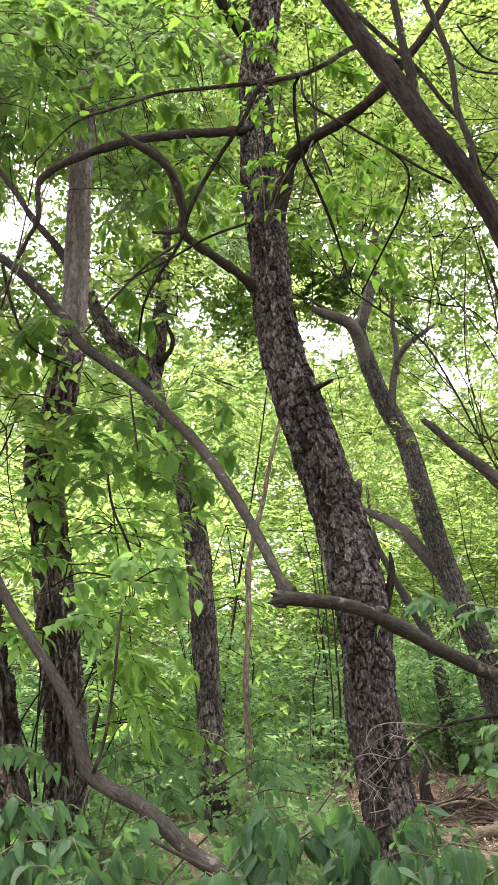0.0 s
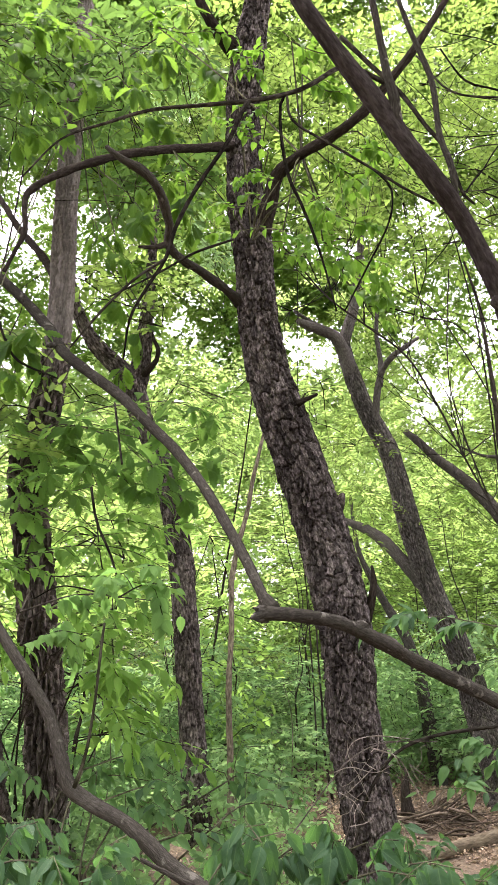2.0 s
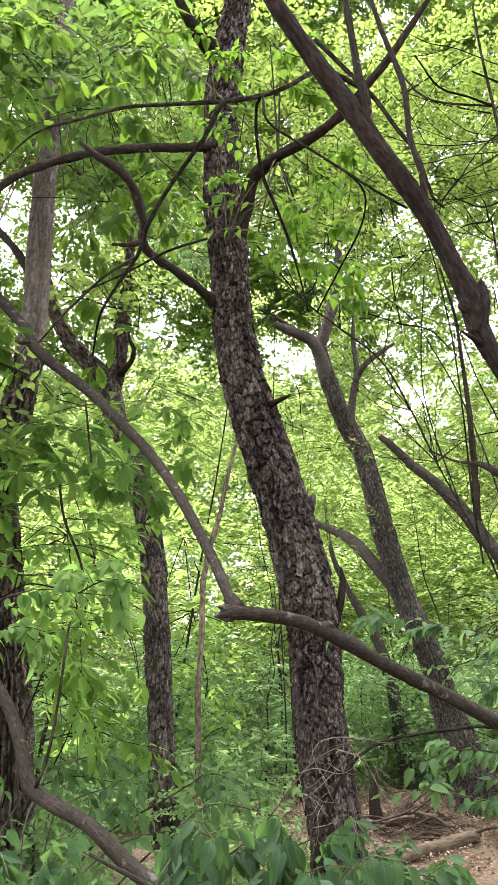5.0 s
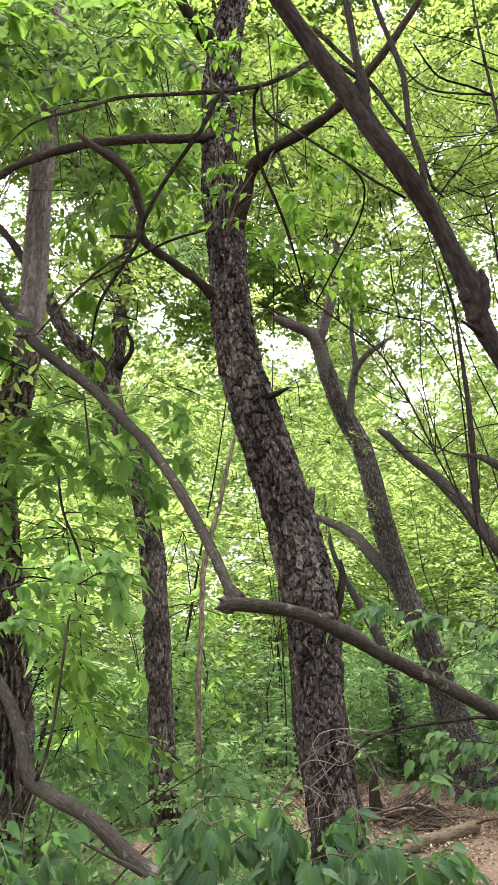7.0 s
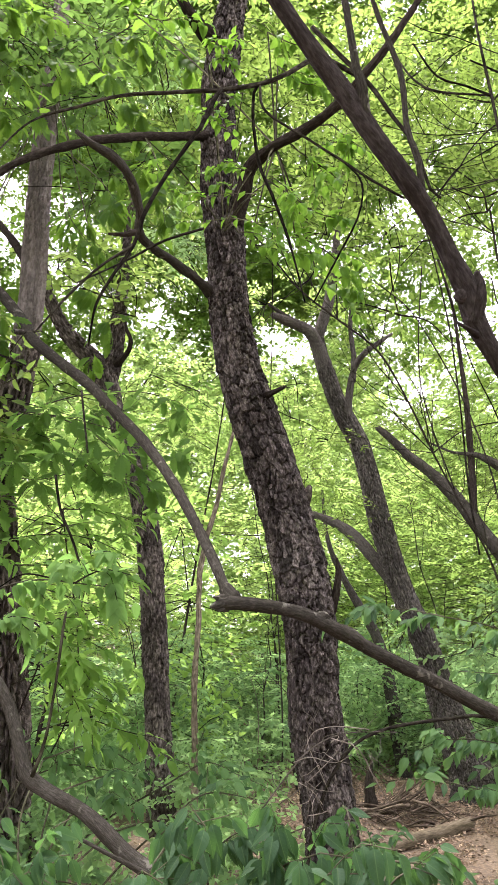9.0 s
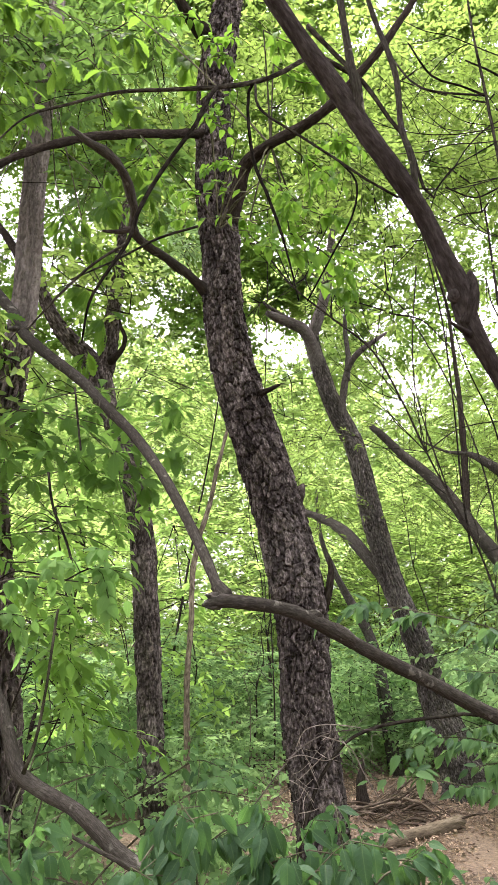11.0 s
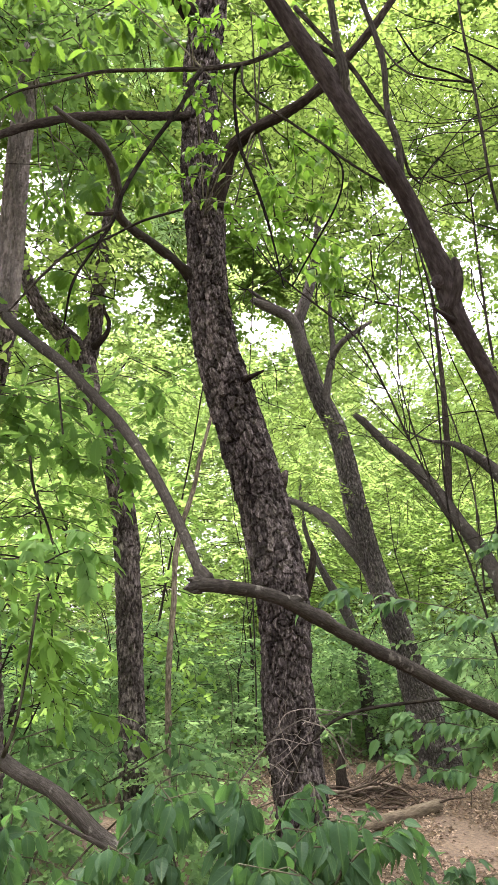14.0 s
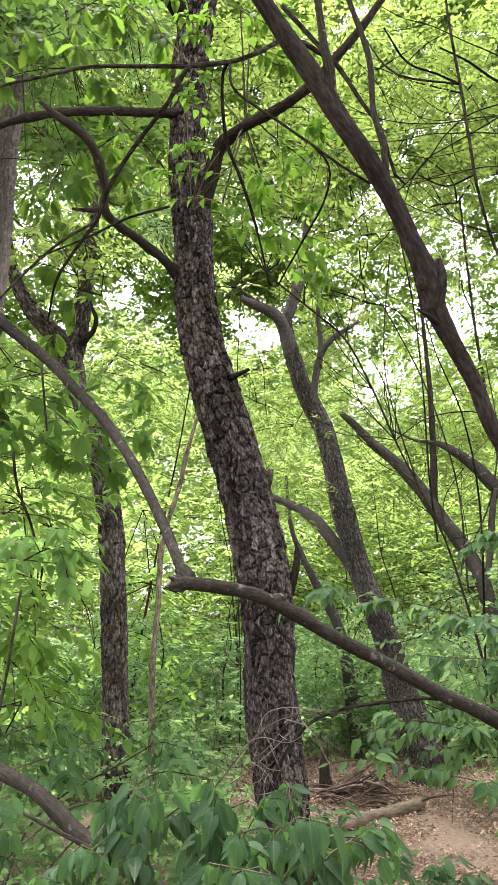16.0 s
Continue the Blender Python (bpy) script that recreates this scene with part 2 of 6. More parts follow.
def tubes_mesh(name, lines, sides=6, step=0.05, rough=0.06, seed=0, **more):
    vs, fs, gs, off = [], [], [], 0
    for i, line in enumerate(lines):
        v, f, g = tube_arrays(line, sides, step, rough, seed + i, **more)
        vs.append(v)
        gs.append(g)
        fs.append(f + off)
        off += len(v)
    return np_mesh(name, np.vstack(vs), np.vstack(fs), np.vstack(gs), smooth=True)


def lattice_noise(x, y, seed):
    """Smooth noise between 0 and 1 on a plane."""
    table = np.random.default_rng(seed).random((128, 128))
    xi, yi = np.floor(x).astype(int), np.floor(y).astype(int)
    fx, fy = x - xi, y - yi
    fx, fy = fx * fx * (3 - 2 * fx), fy * fy * (3 - 2 * fy)
    x0, x1, y0, y1 = xi % 128, (xi + 1) % 128, yi % 128, (yi + 1) % 128
    return (table[x0, y0] * (1 - fx) + table[x1, y0] * fx) * (1 - fy) + (table[x0, y1] * (1 - fx) + table[x1, y1] * fx) * fy


def plate_cells(u, s, wide, tall, seed):
    """Staggered plates on a plane: distance to the nearest edge, place within the plate and three random numbers for each plate."""
    rng = np.random.default_rng(seed)
    table, shift = rng.random((256, 256, 5)), rng.random(256)
    best, second = np.full(u.shape, 9.0), np.full(u.shape, 9.0)
    du, ds, luck = np.zeros_like(u), np.zeros_like(u), np.zeros(u.shape + (3,))
    row0 = np.floor(s / tall).astype(int)
    for dj in (-1, 0, 1):
        row = row0 + dj
        off = shift[row % 256] * wide * 3
        col0 = np.floor((u - off) / wide).astype(int)
        for di in (-1, 0, 1):
            q = table[row % 256, (col0 + di) % 256]
            a = (u - off) / wide - (col0 + di + 0.5 + 0.75 * (q[..., 0] - 0.5))
            b = s / tall - (row + 0.5 + 0.85 * (q[..., 1] - 0.5))
            d = np.hypot(a, b)
            near = d < best
            second = np.where(near, best, np.minimum(second, d))
            du, ds = np.where(near, a, du), np.where(near, b, ds)
            luck = np.where(near[..., None], q[..., 2:], luck)
            best = np.where(near, d, best)
    return second - best, du, ds, luck


def relief_mesh(name, points, wide, tall, lift, gap=0.006, cell=0.008, seed=1, lump=0.01, curl=0.38, ridged=False):
    """A trunk whose bark is modelled: raised, tilted plates with flaking layers, ragged cracks of half width gap between them and slow lumps.
    ridged: long interlacing ridges in place of plates."""
    path = spline(points, cell)
    xyz, rad = path[:, :3], path[:, 3]
    tan, a, b = frames(xyz)
    along = np.concatenate([[0], np.cumsum(np.linalg.norm(np.diff(xyz, axis=0), axis=1))])
    fine = int(3.5 * rad.mean() / cell)
    ang = np.concatenate([np.linspace(-1.57, -0.18, fine // 7, endpoint=False), np.linspace(-0.18, 3.32, fine, endpoint=False), np.linspace(3.32, 4.71, fine // 7, endpoint=False)])
    sides = len(ang)
    u = ang[None, :] * rad.mean() + 7.0 + 0 * along[:, None]
    s = along[:, None] + 5.0 + 0 * u
    w = wide * 0.5

    def rag(x, y, size, k):
        return (lattice_noise(x / size, y / size, seed + k) - 0.5) * 2

    def distance(field):
        """Metres to where the field is nought."""
        ds, du = np.gradient(field, along + 5.0, u[0])
        return field / (np.hypot(ds, du) + 2.0)

    calm = 1.0 if ridged else 0.66
    uu = u + calm * w * (0.7 * rag(u, s, wide * 1.3, 1) + 0.4 * rag(u, s, wide * 0.45, 2))
    ss = s + calm * w * (1.1 * rag(u, s, wide * 1.1, 3) + 0.6 * rag(u, s, wide * 0.4, 4))
    if ridged:
        turn = uu / wide + 1.1 * lattice_noise(u / (wide * 2.2), s / (tall * 0.55), seed + 5) + 0.5 * lattice_noise(u / wide, s / (tall * 0.22), seed + 6)
        ridge = np.floor(turn)
        edge = np.minimum(turn - ridge, 1 - turn + ridge) * wide
        rng = np.random.default_rng(seed)
        luck = rng.random((256, 3))[ridge.astype(int) % 256]
        du, ds = turn - ridge - 0.5, 0 * u
    else:
        edge, du, ds, luck = plate_cells(uu, ss, wide, tall, seed + 11)
        edge = distance(edge)
    e = np.clip(edge / gap, 0, 1)
    e = e * e * (3 - 2 * e)
    fine_u, fine_s = u + w * 0.5 * rag(u, s, wide * 0.5, 5), s + w * 0.6 * rag(u, s, wide * 0.5, 6)
    edge2, du2, ds2, luck2 = plate_cells(fine_u, fine_s, wide * 0.55, min(tall, 0.14) * 0.45, seed + 23)
    flake = np.clip(edge2 / 0.1, 0, 1) * 0.1 + 0.5 * luck2[..., 0] * (luck2[..., 0] > 0.45) - 0.3 * ds2 * luck2[..., 1]
    h = e * (0.62 + 0.38 * luck[..., 0] - curl * ds * (luck[..., 1] - 0.05) + 0.25 * du * (luck[..., 2] - 0.5) + (0.5 if ridged else 0.42) * flake)
    rise = lift * h + 0.035 * lift * rag(u, s, cell * 2, 7) + lump * (rag(u, s, 0.3, 8) + 0.5 * rag(u, s, 0.13, 9)) - 0.55 * lift
    r = rad[:, None] + rise
    v = xyz[:, None, :] + r[..., None] * (np.cos(ang)[None, :, None] * a[:, None, :] + np.sin(ang)[None, :, None] * b[:, None, :])
    grain = np.stack([np.cos(ang)[None, :] * rad[:, None], np.sin(ang)[None, :] * rad[:, None], s], -1).reshape(-1, 3)
    n = len(xyz)
    i, j = np.arange(n - 1)[:, None] * sides, np.arange(sides)[None, :]
    k = (j + 1) % sides
    faces = np.stack([i + j, i + k, i + sides + k, i + sides + j], -1).reshape(-1, 4)
    me = np_mesh(name, v.reshape(-1, 3), faces, grain)
    me.attributes.new("tone", "FLOAT", "POINT").data.foreach_set("value", (0.7 * luck[..., 2] + 0.3 * luck2[..., 2]).astype(np.float32).ravel())
    return me


# ---- leaves ----
OVATE = (np.array([(0, 0, 0), (-0.25, 0.26, 0.05), (-0.23, 0.62, 0.04), (0, 1, -0.06), (0.23, 0.62, 0.04), (0.25, 0.26, 0.05)]),
         np.array([(0, 3, 2, 1), (0, 5, 4, 3)]))
KITE = (np.array([(0, 0, 0), (-0.27, 0.42, 0.06), (0, 1, -0.05), (0.27, 0.42, 0.06)]), np.array([(0, 2, 1), (0, 3, 2)]))
CURLED = (np.array([(0, 0, 0), (-0.24, 0.4, 0.16), (0, 1, 0.12), (0.24, 0.4, 0.16), (0, 0.45, 0)]), np.array([(0, 4, 1), (1, 4, 2), (0, 3, 4), (3, 2, 4)]))
SLIM = (np.array([(0, 0, 0), (-0.14, 0.35, 0.04), (0, 1, -0.1), (0.14, 0.35, 0.04)]), np.array([(0, 2, 1), (0, 3, 2)]))


def unit(v):
    return v / (np.linalg.norm(v, axis=-1, keepdims=True) + 1e-9)


def leaf_arrays(shape, pos, way, up, size):
    """Leaves of one shape at pos, pointing along way, facing up, as one pair of arrays."""
    v, f = shape
    y = unit(way)
    x = unit(np.cross(y, up))
    z = np.cross(x, y)
    verts = pos[:, None, :] + size[:, None, None] * (
        v[None, :, 0:1] * x[:, None, :] + v[None, :, 1:2] * y[:, None, :] + v[None, :, 2:3] * z[:, None, :])
    faces = f[None] + (np.arange(len(pos)) * len(v))[:, None, None]
    return verts.reshape(-1, 3), faces.reshape(-1, f.shape[1])


def sprays(rng, origin, way, count, length, size, droop=0.35, spread=0.9, tilt=0.35, view_turn=0.0, loose=0.45):
    """Leafy shoots: count leaves either side of each shoot. Returns pos, way, up, size of the leaves and the shoots' ends."""
    n = len(origin)
    way = unit(way)
    flat = unit(np.cross(way, np.array([0, 0, 1.0])) + 1e-4)
    up = unit(np.cross(flat, way) + rng.normal(0, tilt, (n, 3)))
    flat = unit(np.cross(way, up))
    t = np.linspace(0.12, 1.0, count)
    side = np.where(np.arange(count) % 2 == 0, 1.0, -1.0)
    side[-1] = 0.0
    ln = (length * rng.uniform(0.7, 1.3, n))[:, None, None]
    pos = origin[:, None, :] + way[:, None, :] * t[None, :, None] * ln
    pos[..., 2] -= (t ** 2)[None, :] * ln[..., 0] * droop * 0.5
    d = way[:, None, :] * 0.62 + flat[:, None, :] * (side * spread)[None, :, None] + rng.normal(0, 0.22, (n, count, 3))
    d[..., 2] -= droop * rng.uniform(0.2, 1.4, (n, count))
    # leaf faces turn towards the camera's side so that they show broad
    u = up[:, None, :] + rng.normal(0, loose, (n, count, 3)) + np.array([0, -view_turn, 0])
    s = size * rng.uniform(0.6, 1.2, (n, count)) * (0.75 + 0.35 * np.sin(np.pi * t))[None, :]
    return pos.reshape(-1, 3), d.reshape(-1, 3), u.reshape(-1, 3), s.ravel(), pos[:, -1, :]


def crown_arrays(rng, clumps, density, size, shape=KITE, per=7, length=0.32, droop=0.35, level=0.55, view_turn=0.35):
    """Foliage in clumps (x, y, z, r): shoots start inside each clump and reach outwards; density in shoots per square metre of clump."""
    org, way = [], []
    for x, y, z, r in clumps:
        n = max(3, int(density * r * r * 3.2))
        d = unit(rng.normal(0, 1, (n, 3)))
        rad = r * np.power(rng.uniform(0.05, 1, n), 0.45)
        o = np.array([x, y, z]) + d * rad[:, None] * np.array([1.15, 1.15, 0.75])
        w = d * np.array([1, 1, level]) + rng.normal(0, 0.45, (n, 3)) * np.array([1, 1, 0.5])
        org.append(o)
        way.append(w)
    o, w = np.vstack(org), np.vstack(way)
    p, d, u, s, ends = sprays(rng, o, w, per, length, size, droop, view_turn=view_turn)
    return leaf_arrays(shape, p, d, u, s), o, ends


def tier_arrays(rng, spots, size, shape=KITE, shoots=9, per=9, droop=0.4):
    """Level fans of leafy shoots (x, y, z, r), as shade-grown boughs hold them."""
    c = np.repeat(np.array(spots), shoots, 0)
    n = len(c)
    a = rng.uniform(0, 2 * np.pi, n)
    way = np.stack([np.cos(a), np.sin(a), rng.normal(0.02, 0.16, n)], -1)
    o = c[:, :3] + way * (c[:, 3] * rng.uniform(0.0, 0.45, n))[:, None] + rng.normal(0, 0.05, (n, 3)) * c[:, 3:4]
    p, d, u, s, ends = sprays(rng, o, way, per, c[:, 3] * 0.75, size, droop, tilt=0.16, loose=0.28, view_turn=0.12)
    return leaf_arrays(shape, p, d, u, s), o, ends


def twig_arrays(o, ends, r0=0.004, r1=0.0015):
    """Three-sided shoots from o to ends."""
    w = unit(ends - o)
    a = unit(np.cross(w, np.array([0.3, 0.2, 1.0])))
    b = np.cross(w, a)
    ang = np.array([0, 2.094, 4.189])
    rim = np.cos(ang)[None, :, None] * a[:, None, :] + np.sin(ang)[None, :, None] * b[:, None, :]
    v = np.concatenate([o[:, None, :] + rim * r0, ends[:, None, :] + rim * r1], 1)
    f = np.array([(0, 1, 4, 3), (1, 2, 5, 4), (2, 0, 3, 5)])
    return v.reshape(-1, 3), (f[None] + (np.arange(len(o)) * 6)[:, None, None]).reshape(-1, 4)


def crown(parent, clumps, material, density=14, size=0.09, shape=KITE, per=7, length=0.32, seed=1, twigs=True, droop=0.35,
          name="crown", label=""):
    rng = np.random.default_rng(seed)
    (v, f), o, ends = crown_arrays(rng, clumps, density, size, shape, per, length, droop)
    ob = part_of(parent, name, np_mesh(name, v, f), material, label, "stuff")
    if twigs:
        tv, tf = twig_arrays(o, ends)
        part_of(parent, "twiggery", np_mesh("twiggery", tv, tf), green_twig, "", "stuff")
    return ob


def blade_material(name, dark, light, glow, through_light=0.35, rough=0.4):
    """A broad leaf seen close: pale midrib and side veins on the blade, drawn in the leaf's own length."""
    m = leaf_material(name, dark, light, glow, through_light, rough, 2.0, 5)
    n, l = m.node_tree.nodes, m.node_tree.links
    p = n["Principled BSDF"]
    co, sep = n.new("ShaderNodeTexCoord"), n.new("ShaderNodeSeparateXYZ")
    l.new(co.outputs["Object"], sep.inputs[0])

    def math_node(op, a, b=None):
        q = n.new("ShaderNodeMath")
        q.operation = op
        for k, v in enumerate((a, b)):
            if v is None:
                continue
            if isinstance(v, (int, float)):
                q.inputs[k].default_value = v
            else:
                l.new(v, q.inputs[k])
        return q.outputs[0]

    ax = math_node("ABSOLUTE", sep.outputs["X"])
    rib = math_node("LESS_THAN", ax, 0.014)
    wave = math_node("SINE", math_node("MULTIPLY", math_node("SUBTRACT", sep.outputs["Y"], math_node("MULTIPLY", ax, 0.8)), 52.0))
    vein = math_node("MULTIPLY", math_node("GREATER_THAN", wave, 0.94), 0.3)
    fac = math_node("MULTIPLY", math_node("MAXIMUM", rib, vein), 0.24)
    mx = n.new("ShaderNodeMix")
    mx.data_type = "RGBA"
    l.new(fac, mx.inputs["Factor"])
    l.new(p.inputs["Base Color"].links[0].from_socket, mx.inputs["A"])
    mx.inputs["B"].default_value = (0.16, 0.24, 0.08, 1)
    l.new(mx.outputs["Result"], p.inputs["Base Color"])
    bump = p.inputs["Normal"].links[0].from_node
    bump.inputs["Strength"].default_value = 0.45
    bump.inputs["Distance"].default_value = 0.006
    quilt = math_node("ADD", bump.inputs["Height"].links[0].from_socket, math_node("MULTIPLY", wave, 0.05))
    l.new(quilt, bump.inputs["Height"])
    return m


blade_shrub = blade_material("shrub_blade", (0.011, 0.03, 0.015), (0.038, 0.08, 0.038), (0.13, 0.28, 0.065), 0.32, 0.55)
blade_oak = blade_material("oak_blade", (0.025, 0.058, 0.017), (0.072, 0.128, 0.037), (0.28, 0.49, 0.095), 0.48, 0.55)
blade_bright = blade_material("sunlit_blade", (0.037, 0.09, 0.014), (0.085, 0.16, 0.026), (0.21, 0.39, 0.045), 0.42)


def leaf_blade(width, curl, fold, wave, seed, lobes=0):
    """A pointed leaf one unit long with a midrib crease, drooping tip and wavy rim; lobes: broadest past the middle, with that many blunt teeth a side."""
    rng = np.random.default_rng(seed)
    t = np.array([0, 0.08, 0.2, 0.36, 0.54, 0.72, 0.87, 1.0])
    w = width * np.array([0.015, 0.52, 0.88, 1.0, 0.9, 0.62, 0.27, 0.0])
    if lobes:
        t = np.linspace(0, 1, 2 * lobes + 2)
        w = width * (0.05 + 0.95 * np.sin(np.pi * np.power(t, 1.45)) ** 0.8) * np.where(np.arange(len(t)) % 2 == 0, 1.2, 0.8)
        w[0], w[-1] = 0.015 * width, 0.0
    verts = []
    for i, y in enumerate(t):
        z = -curl * y * y
        for k, q in enumerate((-1, -0.5, 0, 0.5, 1)):
            ww = w[i] * (1 + (wave * rng.uniform(-1, 1) if abs(q) == 1 else 0))
            verts.append((q * ww, y, z + abs(q) * fold * w[i] + (wave * 0.12 * rng.uniform(-1, 1) if abs(q) == 1 else 0)))
    f = [(5 * i + k, 5 * i + k + 1, 5 * i + k + 6, 5 * i + k + 5) for i in range(len(t) - 1) for k in range(4)]
    # leaf stalk
    b = len(verts)
    verts += [(-0.012, -0.16, 0.02), (0.012, -0.16, 0.02), (0.012, 0.02, 0), (-0.012, 0.02, 0)]
    f.append((b, b + 1, b + 2, b + 3))
    return np_mesh("leaf", verts, f, smooth=True)


def blades(material, width, wave=0.04, fold=1.0, lobes=0):
    out = []
    for i in range(4):
        me = leaf_blade(width * (0.88 + 0.08 * i), 0.08 + 0.16 * i, (0.2 + 0.22 * (i % 3)) * fold, wave, i, lobes)
        me.materials.append(material)
        out.append(me)
    return out


blade_young = blade_material("young_blade", (0.045, 0.092, 0.023), (0.105, 0.178, 0.048), (0.37, 0.63, 0.12), 0.5, 0.5)
blade_fresh = blade_material("fresh_blade", (0.034, 0.074, 0.024), (0.076, 0.134, 0.044), (0.25, 0.46, 0.11), 0.44, 0.6)
blade_dark = blade_material("dark_oak_blade", (0.014, 0.036, 0.01), (0.042, 0.084, 0.02), (0.21, 0.37, 0.045), 0.5, 0.6)
blade_soft = blade_material("soft_pale_blade", (0.034, 0.074, 0.032), (0.085, 0.15, 0.068), (0.27, 0.48, 0.14), 0.42, 0.6)
blade_soft.node_tree.nodes["Principled BSDF"].inputs["Specular IOR Level"].default_value = 0.05
soft_blades = blades(blade_soft, 0.24, 0.07)
shrub_blades = blades(blade_shrub, 0.225, 0.08)
blade_shrub.node_tree.nodes["Principled BSDF"].inputs["Specular IOR Level"].default_value = 0.14
oak_blades = blades(blade_oak, 0.215, 0.1, 0.5, 7)
young_blades = blades(blade_young, 0.235, 0.15, 0.5)
bright_blades = blades(blade_bright, 0.34)
BACK = np.array([0.0, -1.0, 0.0])


def leafy_shoot(parent, line, meshes, leaf, pairs, seed, bark, hang=0.6, name="stem", spread=0.8, facing=0.35, jitter=0.25, rosette=False):
    """A shoot with paired leaves, each an object of its own; hang: how far the leaves droop, facing: how far they turn
    to the camera's side; rosette: the leaves crowd round the shoot's end.
    """
    rng = np.random.default_rng(seed)
    path = spline(line, 0.02)
    stem = part_of(parent, name, tubes_mesh(name, [line], 5, 0.04, 0.05, seed), bark)
    xyz = path[:, :3]
    tan, a, b = frames(xyz)
    base = Vector(parent.location)
    for i in range(pairs * 2 + 1):
        t = 0.18 + 0.82 * (i // 2) / max(pairs, 1) if i < pairs * 2 else 1.0
        k = min(len(xyz) - 1, int(t * (len(xyz) - 1)))
        side = np.cross(tan[k], (0, 0, 1.0))
        side /= np.linalg.norm(side) + 1e-6
        sg = 0 if i == pairs * 2 else (1 if i % 2 else -1)
        d = tan[k] * (0.55 if sg else 1.0) + side * sg * spread + rng.normal(0, jitter, 3)
        if rosette:
            k = int(rng.uniform(0.7, 1.0) * (len(xyz) - 1))
            turn = 2.4 * i
            d = tan[k] * rng.uniform(0.1, 0.8) + (side * np.cos(turn) + np.cross(side, tan[k]) * np.sin(turn) * 0.6) + rng.normal(0, jitter, 3)
        d[2] -= hang * rng.uniform(0.5, 1.5)
        d /= np.linalg.norm(d)
        up = np.array([0, 0, 1.0]) + BACK * facing + rng.normal(0, jitter, 3)
        x = np.cross(d, up)
        x /= np.linalg.norm(x) + 1e-6
        z = np.cross(x, d)
        s = leaf * rng.uniform(0.7, 1.15)
        p = xyz[k] + d * s * 0.15
        ob = new("leaf", meshes[int(rng.integers(len(meshes)))])
        ob.parent = stem
        m = Matrix(((x[0], d[0], z[0]), (x[1], d[1], z[1]), (x[2], d[2], z[2]))).to_4x4()
        ob.matrix_basis = Matrix.Translation(Vector(p) - base) @ m @ Matrix.Scale(s, 4)


def shoots_thing(name, label, category, lines, meshes, leaf, pairs, seed, bark=None, side_shoots=0, reach=0.2, foot=None, hub=None, **more):
    """A plant of leafy shoots; side_shoots: smaller ones that leave each shoot on the way; foot: where its stems rise from the soil;
    hub: the place on a trunk from which they spring; neither: every shoot rises from the soil below it."""
    rng = np.random.default_rng(seed)
    ob = thing(name, label, category, lines[0][0][:3])
    shoots = len(lines)
    for i, line in enumerate(lines[:]):
        path = spline(line, 0.02)
        for k in range(side_shoots):
            p = path[int((0.15 + 0.75 * (k + rng.uniform(0, 0.8)) / side_shoots) * (len(path) - 1))]
            d = unit(path[-1, :3] - path[0, :3]) * 0.5 + rng.normal(0, 0.6, 3) * np.array([1, 1, 0.6])
            q = p[:3] + unit(d) * reach * rng.uniform(0.6, 1.2)
            m = (p[:3] + q) / 2 + np.array([0, 0, 0.02])
            lines = lines + [[(*p[:3], p[3] * 0.6), (*m, p[3] * 0.5), (*(q - np.array([0, 0, 0.02])), 0.0015)]]
    for i, line in enumerate(lines[:shoots]):
        start = np.array(line[0][:3])
        if hub:
            way = [np.array(hub), (np.array(hub) + start) / 2 + np.array([0, 0, 0.06])]
        else:
            fx, fy = foot if foot else (start[0] + rng.normal(0, 0.04), start[1] + 0.05)
            low = np.array([fx, fy, float(ground_height(np.array(fx), np.array(fy))) - 0.04])
            way = [low, low * np.array([0.6, 0.6, 0]) + start * np.array([0.4, 0.4, 0]) + np.array([0, 0, low[2] * 0.45 + start[2] * 0.55]) + rng.normal(0, 0.09, 3) * (start[2] - low[2])]
        r = max(0.0035, line[0][3])
        part_of(ob, "stem", tubes_mesh("stem", [[(*way[0], r * 1.5), (*way[1], r * 1.2), (*start, r)]], 5, 0.06, 0.05, seed + i), bark or green_twig)
    for i, line in enumerate(lines):
        leafy_shoot(ob, line, meshes, leaf, pairs, seed + i, bark or green_twig, **more)
    return ob


# ---- ground ----
def ground_height(x, y):
    h = 0.14 + 0.05 * np.sin(x * 0.9 + 1) * np.cos(y * 0.7) + 0.03 * np.sin(x * 2.3 + y * 1.7)
    h = h + 0.012 * np.maximum(x - 3, 0) * np.clip(y / 10, 0, 1) - 0.02 * np.clip(-x, 0, 6)
    return h + np.clip(np.hypot(x, y) - 22, 0, 200) * 0.02


